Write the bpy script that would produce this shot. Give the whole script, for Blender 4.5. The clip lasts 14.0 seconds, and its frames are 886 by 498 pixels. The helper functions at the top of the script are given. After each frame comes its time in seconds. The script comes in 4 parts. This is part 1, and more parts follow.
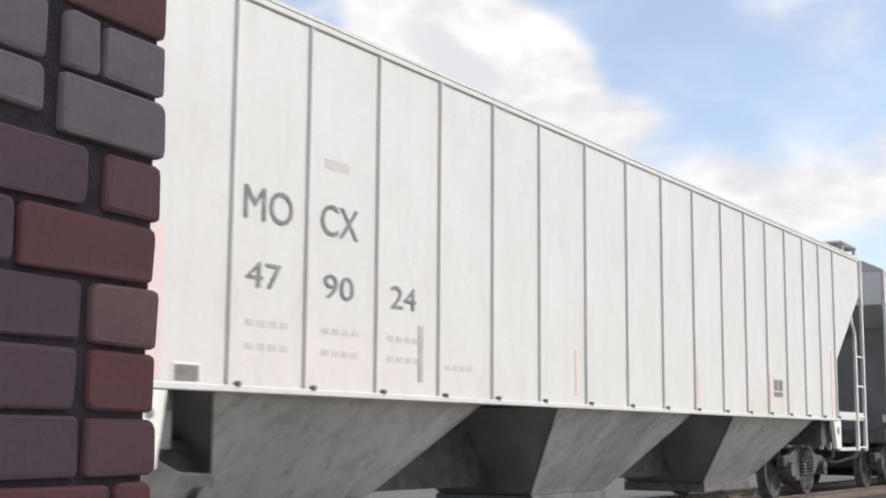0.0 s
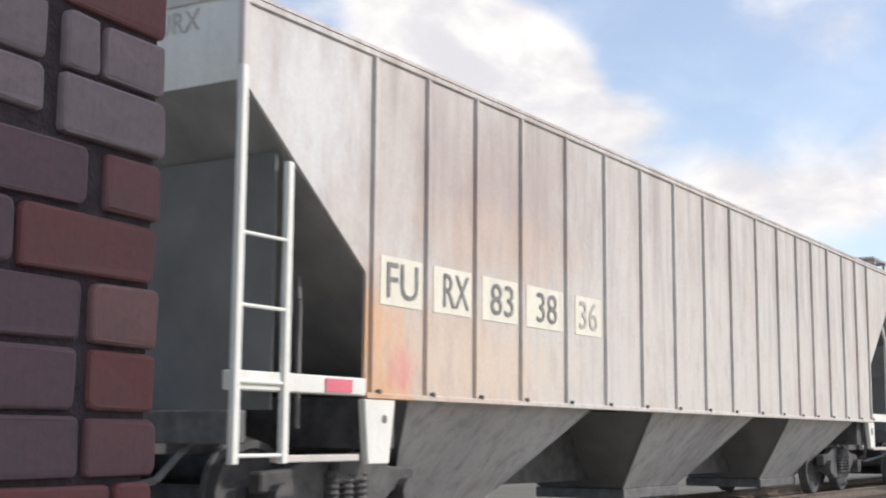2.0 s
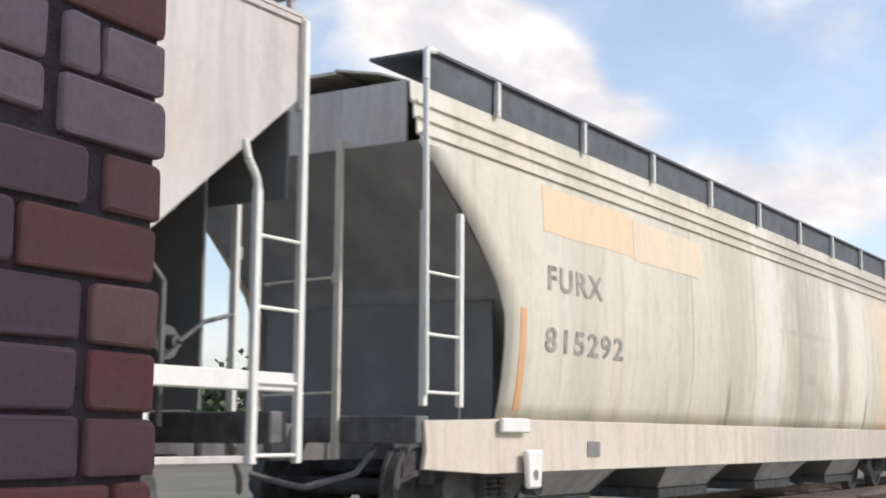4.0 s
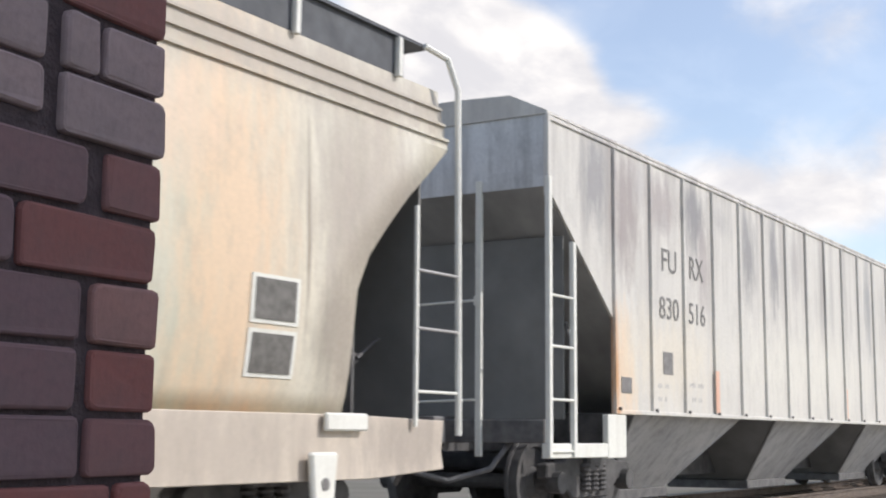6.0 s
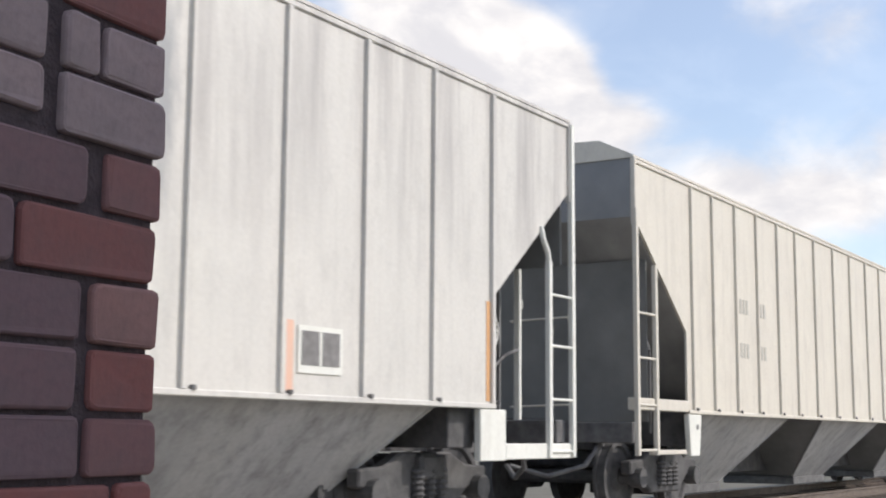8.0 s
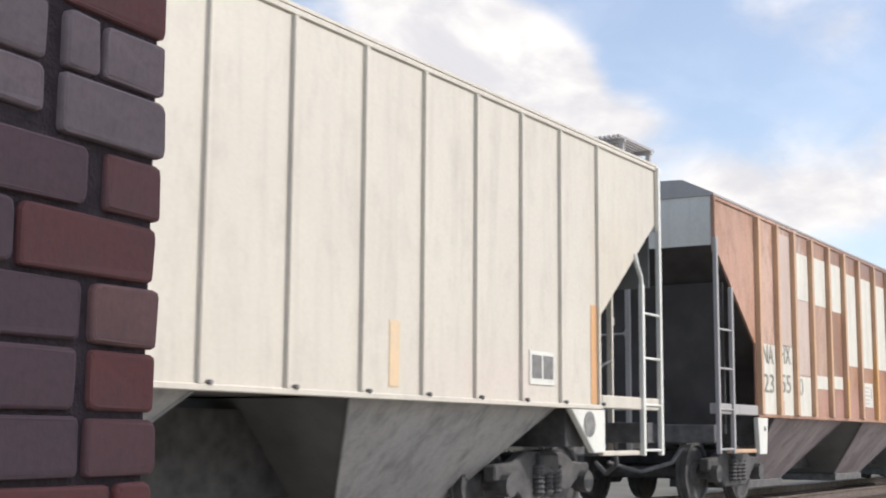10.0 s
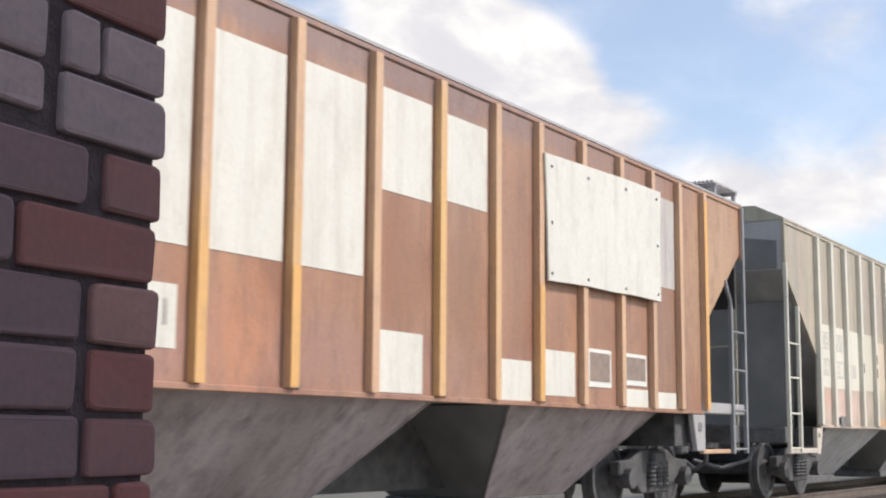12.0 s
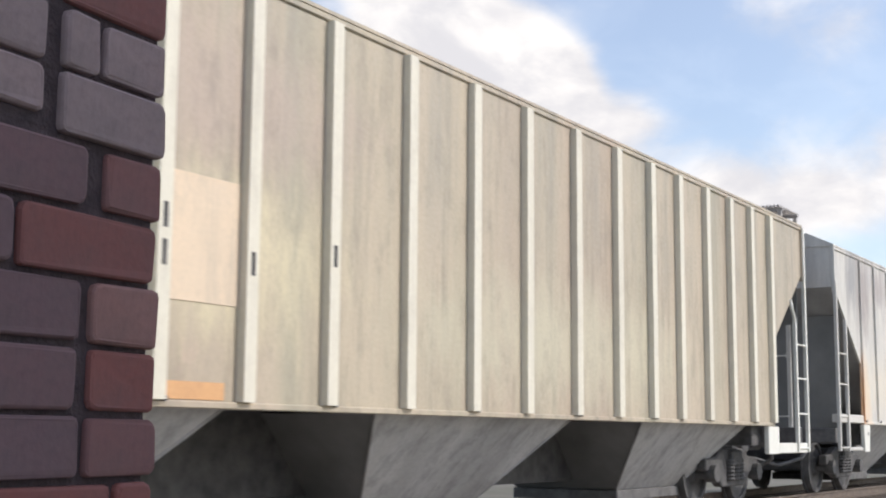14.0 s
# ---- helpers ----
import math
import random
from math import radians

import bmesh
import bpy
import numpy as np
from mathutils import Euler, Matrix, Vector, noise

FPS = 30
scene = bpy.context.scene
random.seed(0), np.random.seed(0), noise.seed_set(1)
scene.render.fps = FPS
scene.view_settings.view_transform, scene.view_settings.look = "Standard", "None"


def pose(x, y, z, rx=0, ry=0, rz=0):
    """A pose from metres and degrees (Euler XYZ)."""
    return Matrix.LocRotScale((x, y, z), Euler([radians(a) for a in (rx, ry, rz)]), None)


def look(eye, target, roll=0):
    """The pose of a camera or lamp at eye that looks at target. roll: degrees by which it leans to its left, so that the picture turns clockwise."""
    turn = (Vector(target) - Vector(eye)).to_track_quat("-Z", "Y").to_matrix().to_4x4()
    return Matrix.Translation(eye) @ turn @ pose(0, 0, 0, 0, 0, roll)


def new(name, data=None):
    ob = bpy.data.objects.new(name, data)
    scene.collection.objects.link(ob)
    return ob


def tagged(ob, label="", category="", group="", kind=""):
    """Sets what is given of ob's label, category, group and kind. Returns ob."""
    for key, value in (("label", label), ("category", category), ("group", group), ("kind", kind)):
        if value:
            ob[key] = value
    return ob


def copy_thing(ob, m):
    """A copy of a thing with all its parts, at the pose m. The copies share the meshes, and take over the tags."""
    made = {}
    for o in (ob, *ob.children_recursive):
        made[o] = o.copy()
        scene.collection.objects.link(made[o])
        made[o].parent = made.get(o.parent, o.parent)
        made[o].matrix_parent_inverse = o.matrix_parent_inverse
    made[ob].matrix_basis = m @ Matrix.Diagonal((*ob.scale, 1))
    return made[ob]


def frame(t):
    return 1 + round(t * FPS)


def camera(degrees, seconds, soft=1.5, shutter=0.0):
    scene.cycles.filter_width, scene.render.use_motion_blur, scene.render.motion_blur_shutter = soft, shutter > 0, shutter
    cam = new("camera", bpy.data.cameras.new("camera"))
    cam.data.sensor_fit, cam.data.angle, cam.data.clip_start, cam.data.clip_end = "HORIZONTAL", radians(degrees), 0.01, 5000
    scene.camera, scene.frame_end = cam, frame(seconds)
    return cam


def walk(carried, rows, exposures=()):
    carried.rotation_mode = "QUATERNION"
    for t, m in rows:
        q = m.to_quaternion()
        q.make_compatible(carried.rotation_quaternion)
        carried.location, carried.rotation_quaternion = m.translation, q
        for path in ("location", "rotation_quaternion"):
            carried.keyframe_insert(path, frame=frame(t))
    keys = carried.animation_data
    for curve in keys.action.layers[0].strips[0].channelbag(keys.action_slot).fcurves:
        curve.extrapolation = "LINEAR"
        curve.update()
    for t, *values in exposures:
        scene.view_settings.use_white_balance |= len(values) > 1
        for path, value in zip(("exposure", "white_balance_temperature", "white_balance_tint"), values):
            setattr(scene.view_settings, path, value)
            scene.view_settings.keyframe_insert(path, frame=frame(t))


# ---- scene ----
FOV = 37.0
SECONDS = 14.0
cam = camera(FOV, SECONDS, soft=2.0, shutter=0.12)
EYE = pose(0.0, 0.0, 0.95, 98.026, -0.410, -58.149)
walk(cam, [(0.0, EYE), (14.0, EYE)], exposures=((0.0, 0.38, 6350, 12), (14.0, 0.38, 6350, 12)))

SPEED = 9.25            # the train's pace, m/s
SIDE = 6.17             # distance from the lens to the near sides of the cars
WIDTH = 3.1

# ---- light ----
SUN_DIR = Vector((0.42, -0.72, 0.69)).normalized()
CLOUDS = (((0.782, 0.53, 0.328), 0.09, 0.75), ((0.814, 0.50, 0.297), 0.08, 0.75), ((0.84, 0.467, 0.272), 0.07, 0.7), ((0.862, 0.444, 0.245), 0.055, 0.55),
          ((0.857, 0.435, 0.276), 0.05, 0.5), ((0.890, 0.398, 0.225), 0.055, 0.42), ((0.906, 0.302, 0.308), 0.05, 0.22), ((0.926, 0.240, 0.290), 0.06, 0.26), ((0.915, 0.344, 0.178), 0.06, 0.40),
          ((0.942, 0.287, 0.165), 0.075, 0.50), ((0.960, 0.220, 0.180), 0.07, 0.42))
world = bpy.data.worlds.new("sky")
scene.world = world
world.use_nodes = True


def build_sky():
    nt = world.node_tree
    nt.nodes.clear()
    out = nt.nodes.new("ShaderNodeOutputWorld")
    bg = nt.nodes.new("ShaderNodeBackground")
    sky = nt.nodes.new("ShaderNodeTexSky")
    sky.sky_type = "NISHITA"
    sky.sun_disc = False
    sky.sun_elevation = math.asin(SUN_DIR.z)
    sky.sun_rotation = math.atan2(SUN_DIR.x, SUN_DIR.y)
    sky.air_density, sky.dust_density, sky.ozone_density = 1.0, 1.2, 1.0
    co = nt.nodes.new("ShaderNodeTexCoord")

    def calc(op, x, y, clamp=False):
        m = nt.nodes.new("ShaderNodeMath")
        m.operation, m.use_clamp = op, clamp
        for i, v in enumerate((x, y)):
            if isinstance(v, (int, float)):
                m.inputs[i].default_value = v
            else:
                nt.links.new(v, m.inputs[i])
        return m.outputs[0]

    def cloud_noise(scale, detail, shift):
        mp = nt.nodes.new("ShaderNodeMapping")
        mp.inputs["Scale"].default_value = (1.0, 1.0, 1.7)
        mp.inputs["Location"].default_value = shift
        no = nt.nodes.new("ShaderNodeTexNoise")
        no.inputs["Scale"].default_value, no.inputs["Detail"].default_value = scale, detail
        no.inputs["Roughness"].default_value, no.inputs["Distortion"].default_value = 0.55, 0.3
        nt.links.new(co.outputs["Generated"], mp.inputs["Vector"])
        nt.links.new(mp.outputs["Vector"], no.inputs["Vector"])
        return no.outputs["Fac"]

    # cumulus banks: a middle direction, a radius and a density each, frayed by noise
    total = calc("MULTIPLY", cloud_noise(3.0, 6.0, (0.3, 0.1, 0.4)), 0.55)
    for d, radius, density in CLOUDS:
        near = nt.nodes.new("ShaderNodeVectorMath")
        near.operation = "DISTANCE"
        near.inputs[1].default_value = Vector(d).normalized()
        nt.links.new(co.outputs["Generated"], near.inputs[0])
        fall = nt.nodes.new("ShaderNodeMapRange")
        fall.interpolation_type = "SMOOTHSTEP"
        fall.inputs["From Min"].default_value, fall.inputs["From Max"].default_value = 0.0, radius
        fall.inputs["To Min"].default_value, fall.inputs["To Max"].default_value = density, 0.0
        nt.links.new(near.outputs["Value"], fall.inputs["Value"])
        total = calc("ADD", total, fall.outputs["Result"])
    total = calc("ADD", total, calc("MULTIPLY", calc("SUBTRACT", cloud_noise(9.0, 7.0, (0.0, 0.7, 0.2)), 0.5), 0.9))
    rp = nt.nodes.new("ShaderNodeMapRange")
    rp.interpolation_type = "SMOOTHSTEP"
    rp.inputs["From Min"].default_value, rp.inputs["From Max"].default_value = 0.30, 0.74
    rp.inputs["To Min"].default_value = 0.22
    nt.links.new(total, rp.inputs["Value"])
    mx = nt.nodes.new("ShaderNodeMix")
    mx.data_type = "RGBA"
    # bright tops and lilac-grey hollows
    puff = nt.nodes.new("ShaderNodeMapRange")
    puff.interpolation_type = "SMOOTHSTEP"
    puff.inputs["From Min"].default_value, puff.inputs["From Max"].default_value = 0.36, 0.60
    nt.links.new(cloud_noise(11.0, 6.0, (0.5, 0.2, 0.9)), puff.inputs["Value"])
    tone = nt.nodes.new("ShaderNodeMix")
    tone.data_type = "RGBA"
    tone.inputs["A"].default_value, tone.inputs["B"].default_value = (4.2, 4.12, 4.15, 1), (5.5, 5.3, 5.05, 1)
    nt.links.new(puff.outputs["Result"], tone.inputs["Factor"])
    nt.links.new(tone.outputs["Result"], mx.inputs["B"])
    nt.links.new(rp.outputs["Result"], mx.inputs["Factor"])
    nt.links.new(sky.outputs["Color"], mx.inputs["A"])
    nt.links.new(mx.outputs["Result"], bg.inputs["Color"])
    bg.inputs["Strength"].default_value = 0.15
    nt.links.new(bg.outputs["Background"], out.inputs["Surface"])


build_sky()
sun_data = bpy.data.lights.new("sun", "SUN")
sun_data.energy, sun_data.angle, sun_data.color = 2.35, radians(0.6), (1.0, 0.95, 0.885)
sun = new("sun", sun_data)
sun.matrix_world = look((0, 0, 60), Vector((0, 0, 60)) - SUN_DIR)


# ---- materials ----
def nodes_of(name):
    mat = bpy.data.materials.new(name)
    mat.use_nodes = True
    nt = mat.node_tree
    return mat, nt, nt.nodes["Principled BSDF"]


def mapped_noise(nt, scale, stretch=(1, 1, 1), detail=5.0, rough=0.55, shift=(0, 0, 0)):
    co = nt.nodes.new("ShaderNodeTexCoord")
    mp = nt.nodes.new("ShaderNodeMapping")
    mp.inputs["Scale"].default_value = stretch
    mp.inputs["Location"].default_value = shift
    no = nt.nodes.new("ShaderNodeTexNoise")
    no.inputs["Scale"].default_value = scale
    no.inputs["Detail"].default_value = detail
    no.inputs["Roughness"].default_value = rough
    nt.links.new(co.outputs["Object"], mp.inputs["Vector"])
    nt.links.new(mp.outputs["Vector"], no.inputs["Vector"])
    return no.outputs["Fac"]


def ramp(nt, fac, lo, hi, a=0.0, b=1.0):
    r = nt.nodes.new("ShaderNodeMapRange")
    r.inputs["From Min"].default_value, r.inputs["From Max"].default_value = lo, hi
    r.inputs["To Min"].default_value, r.inputs["To Max"].default_value = a, b
    nt.links.new(fac, r.inputs["Value"])
    return r.outputs["Result"]


def mixed(nt, fac, a, b):
    m = nt.nodes.new("ShaderNodeMix")
    m.data_type = "RGBA"
    for key, v in (("Factor", fac), ("A", a), ("B", b)):
        if isinstance(v, (tuple, float, int)):
            m.inputs[key].default_value = (*v, 1) if isinstance(v, tuple) else v
        else:
            nt.links.new(v, m.inputs[key])
    return m.outputs["Result"]


def bumped(nt, bsdf, fac, strength, distance=0.01):
    b = nt.nodes.new("ShaderNodeBump")
    b.inputs["Strength"].default_value, b.inputs["Distance"].default_value = strength, distance
    nt.links.new(fac, b.inputs["Height"])
    nt.links.new(b.outputs["Normal"], bsdf.inputs["Normal"])


def paint(name, base, tint, dirt, streak=0.35, mottling=0.5, rough=0.5, shift=0.0, rust=None, rust_amount=0.0, bands=None, soot=None, spots=()):
    """Weathered rail-car paint: base colour, faded clouds, vertical streaks; optional rust bloom, broad
    vertical bands, soot running from the roof, and stains at (x, z, half width, half height, colour, amount)."""
    mat, nt, bsdf = nodes_of(name)
    cloud = ramp(nt, mapped_noise(nt, 0.9, shift=(shift, 0, 0)), 0.35, 0.68, 0.0, mottling)
    col = mixed(nt, cloud, base, tint)
    if bands:
        for k, c in enumerate(bands):
            run = ramp(nt, mapped_noise(nt, 0.75, (1.0, 0.3, 0.05), 5.0, 0.55, (shift + 4.3 * k, 0, k)), 0.47, 0.62, 0.0, 0.75)
            col = mixed(nt, run, col, c)
    run = ramp(nt, mapped_noise(nt, 2.4, (2.2, 2.2, 0.16), 6.0, 0.6, (shift * 2, 0, 1.0)), 0.50, 0.78, 0.0, streak)
    col = mixed(nt, run, col, dirt)
    xyz = nt.nodes.new("ShaderNodeSeparateXYZ")
    where = nt.nodes.new("ShaderNodeTexCoord")
    nt.links.new(where.outputs["Object"], xyz.inputs[0])

    def calc(op, *v):
        m = nt.nodes.new("ShaderNodeMath")
        m.operation = op
        for i, q in enumerate(v):
            if isinstance(q, (int, float)):
                m.inputs[i].default_value = q
            else:
                nt.links.new(q, m.inputs[i])
        return m.outputs[0]

    if soot:
        tint2, amount, reach = soot
        run = ramp(nt, mapped_noise(nt, 1.5, (1.3, 0.5, 0.10), 7.0, 0.62, (shift, 0, 3.0)), 0.46, 0.70)
        high = calc("ADD", xyz.outputs["Z"], calc("MULTIPLY", mapped_noise(nt, 2.2, (1.6, 1, 0.2), 4.0), 1.6))
        col = mixed(nt, calc("MULTIPLY", run, ramp(nt, high, reach + 0.5, reach + 1.5, 0.0, amount)), col, tint2)
    if rust:
        bloom = ramp(nt, mapped_noise(nt, 1.3, (1.0, 1.0, 0.6), 8.0, 0.65, (shift * 3, 2.0, 0)), 0.52, 0.66, 0.0, rust_amount)
        col = mixed(nt, bloom, col, rust)
    for x, z, rx, rz, c, amount in spots:
        dx = calc("DIVIDE", calc("SUBTRACT", xyz.outputs["X"], x), rx)
        dz = calc("DIVIDE", calc("SUBTRACT", xyz.outputs["Z"], z), rz)
        d = calc("SQRT", calc("ADD", calc("MULTIPLY", dx, dx), calc("MULTIPLY", dz, dz)))
        d = calc("ADD", d, calc("MULTIPLY", calc("SUBTRACT", mapped_noise(nt, 6.0, (1, 1, 0.28), 8.0, 0.68, (x, 0, z)), 0.5), 2.4))
        col = mixed(nt, ramp(nt, d, 0.35, 1.2, amount, 0.0), col, c)
    blotch = mapped_noise(nt, 3.4, (1.5, 1.0, 0.7), 9.0, 0.72, (shift * 1.7, 1.0, 2.0))
    col = mixed(nt, ramp(nt, blotch, 0.50, 0.70, 0.0, 0.12 + 0.45 * streak), col, dirt)
    fine = mapped_noise(nt, 26.0, detail=4.0)
    col = mixed(nt, ramp(nt, fine, 0.35, 0.75, 0.0, 0.16), col, dirt)
    nt.links.new(col, bsdf.inputs["Base Color"])
    nt.links.new(ramp(nt, fine, 0.3, 0.7, rough - 0.08, rough + 0.14), bsdf.inputs["Roughness"])
    bumped(nt, bsdf, calc("ADD", mapped_noise(nt, 1.3, (1.0, 1.0, 0.6), 2.0), calc("MULTIPLY", mapped_noise(nt, 6.0, detail=3.0), 0.12)), 0.30, 0.05)
    return mat


def rough_mat(name, a, b, scale=6.0, rough=0.85, bump=0.3, metal=0.0, stretch=(1, 1, 1)):
    mat, nt, bsdf = nodes_of(name)
    n1 = mapped_noise(nt, scale, stretch)
    nt.links.new(mixed(nt, ramp(nt, n1, 0.32, 0.7), a, b), bsdf.inputs["Base Color"])
    bsdf.inputs["Roughness"].default_value, bsdf.inputs["Metallic"].default_value = rough, metal
    bumped(nt, bsdf, mapped_noise(nt, scale * 4, stretch, 6.0), bump, 0.01)
    return mat


def brick_mat(name, red, purple, joined=False):
    mat, nt, bsdf = nodes_of(name)
    info = nt.nodes.new("ShaderNodeNewGeometry" if joined else "ShaderNodeObjectInfo")
    tone = ramp(nt, info.outputs["Random Per Island" if joined else "Random"], 0, 1)
    col = mixed(nt, tone, red, purple)
    col = mixed(nt, ramp(nt, mapped_noise(nt, 14.0), 0.4, 0.7, 0, 0.6), col, tuple(0.55 * (a + b) / 2 + 0.06 for a, b in zip(red, purple)))
    col = mixed(nt, ramp(nt, mapped_noise(nt, 90.0), 0.45, 0.75, 0, 0.2), col, (0.10, 0.07, 0.075))
    nt.links.new(col, bsdf.inputs["Base Color"])
    bsdf.inputs["Roughness"].default_value = 0.88
    bumped(nt, bsdf, mapped_noise(nt, 70.0, detail=5.0), 0.35, 0.003)
    return mat


M_A = paint("paint_white", (0.645, 0.635, 0.60), (0.58, 0.565, 0.525), (0.42, 0.39, 0.35), 0.22, 0.5, shift=1.0,
            spots=((14.5, 1.5, 1.2, 0.3, (0.62, 0.55, 0.46), 0.5), (4.0, 1.5, 2.0, 0.3, (0.70, 0.62, 0.58), 0.5)))
M_B = paint("paint_grey_rusty", (0.58, 0.545, 0.50), (0.61, 0.55, 0.49), (0.30, 0.25, 0.23), 0.5, 0.7, shift=5.0,
            rust=(0.46, 0.30, 0.22), rust_amount=0.28, soot=((0.26, 0.20, 0.18), 0.7, 2.6),
            spots=((1.85, 1.6, 0.5, 0.75, (0.70, 0.36, 0.15), 0.9), (2.9, 1.6, 1.6, 0.6, (0.60, 0.40, 0.28), 0.6), (2.15, 1.5, 0.22, 0.2, (0.65, 0.16, 0.17), 0.7),
                   (3.6, 3.3, 2.6, 0.9, (0.37, 0.28, 0.25), 0.55),
                   (0.85, 3.5, 0.8, 0.8, (0.66, 0.65, 0.63), 0.85), (3.6, 1.6, 2.0, 0.35, (0.66, 0.55, 0.43), 0.6), (3.9, 2.75, 1.6, 0.4, (0.58, 0.42, 0.32), 0.55), (2.0, 2.8, 0.35, 0.9, (0.62, 0.57, 0.52), 0.6)))
M_C = paint("paint_cream", (0.62, 0.585, 0.48), (0.64, 0.58, 0.46), (0.33, 0.30, 0.24), 0.5, 0.7, shift=9.0,
            bands=((0.52, 0.50, 0.38), (0.72, 0.69, 0.60), (0.66, 0.57, 0.43)),
            spots=((8.0, 2.3, 0.8, 2.8, (0.46, 0.42, 0.31), 0.7), (9.5, 2.3, 0.6, 3.0, (0.74, 0.71, 0.63), 0.75), (11.2, 2.3, 1.15, 3.2, (0.40, 0.36, 0.285), 0.8), (12.75, 2.3, 0.26, 3.0, (0.72, 0.70, 0.62), 0.75),
                   (13.35, 2.3, 0.38, 3.0, (0.39, 0.35, 0.275), 0.75), (14.4, 2.3, 0.65, 3.0, (0.73, 0.69, 0.59), 0.75), (16.2, 2.4, 0.62, 2.2, (0.74, 0.54, 0.36), 0.85), (15.6, 3.2, 0.6, 0.5, (0.74, 0.56, 0.42), 0.6),
                   (10.9, 2.4, 0.12, 2.2, (0.33, 0.31, 0.25), 0.7), (11.2, 2.55, 1.2, 0.06, (0.36, 0.32, 0.26), 0.6), (11.4, 1.85, 0.5, 0.12, (0.36, 0.33, 0.27), 0.6), (11.6, 1.5, 1.6, 0.18, (0.40, 0.37, 0.30), 0.5),
                   (7.75, 1.42, 0.07, 0.42, (0.26, 0.20, 0.13), 0.9), (14.85, 1.42, 0.06, 0.42, (0.26, 0.21, 0.14), 0.9), (6.35, 2.3, 0.04, 1.9, (0.34, 0.30, 0.24), 0.7), (8.75, 2.4, 0.05, 2.0, (0.42, 0.38, 0.30), 0.6),
                   (17.0, 3.85, 3.4, 0.3, (0.42, 0.37, 0.32), 0.75), (17.1, 2.7, 0.03, 0.9, (0.26, 0.21, 0.16), 0.8), (17.5, 1.7, 0.35, 0.5, (0.26, 0.23, 0.19), 0.85), (17.6, 2.3, 0.35, 1.6, (0.42, 0.36, 0.30), 0.6), (18.0, 2.9, 1.0, 0.9, (0.42, 0.36, 0.31), 0.7), (14.0, 3.75, 5.0, 0.3, (0.44, 0.39, 0.33), 0.6)))
M_D = paint("paint_pale_grey", (0.65, 0.62, 0.565), (0.585, 0.565, 0.52), (0.32, 0.30, 0.28), 0.3, 0.6, shift=13.0,
            soot=((0.23, 0.205, 0.20), 0.8, 2.55),
            spots=((1.85, 1.65, 0.4, 0.8, (0.74, 0.55, 0.37), 0.8), (1.66, 1.7, 0.09, 0.8, (0.60, 0.28, 0.10), 0.9), (4.1, 3.76, 0.46, 0.45, (0.24, 0.23, 0.23), 0.95), (3.05, 3.55, 0.22, 0.17, (0.42, 0.41, 0.40), 0.6),
                   (1.15, 3.75, 0.4, 0.6, (0.28, 0.27, 0.27), 0.9), (2.3, 3.9, 0.3, 0.35, (0.42, 0.40, 0.39), 0.6), (5.1, 3.84, 0.32, 0.18, (0.40, 0.38, 0.37), 0.6), (6.2, 3.5, 0.32, 0.7, (0.25, 0.24, 0.24), 0.9), (7.36, 3.5, 0.22, 0.8, (0.26, 0.25, 0.25), 0.95),
                   (12.75, 3.4, 0.25, 0.9, (0.30, 0.30, 0.30), 0.9), (10.3, 3.0, 0.2, 0.5, (0.55, 0.54, 0.50), 0.5), (9.0, 2.0, 4.0, 0.7, (0.74, 0.71, 0.62), 0.5),
                   (1.95, 3.5, 0.42, 0.8, (0.29, 0.24, 0.23), 0.8), (3.0, 3.75, 0.5, 0.4, (0.33, 0.28, 0.27), 0.75), (4.4, 3.2, 0.2, 0.7, (0.36, 0.31, 0.30), 0.7), (8.4, 3.6, 0.3, 0.5, (0.36, 0.33, 0.32), 0.6), (3.2, 1.9, 1.6, 0.6, (0.72, 0.64, 0.50), 0.5)))
M_E = paint("paint_ivory", (0.67, 0.62, 0.525), (0.61, 0.56, 0.48), (0.40, 0.36, 0.31), 0.4, 0.7, shift=17.0,
            spots=((18.3, 2.6, 0.9, 1.2, (0.62, 0.55, 0.43), 0.6), (15.5, 1.5, 1.6, 0.3, (0.66, 0.57, 0.50), 0.6)))
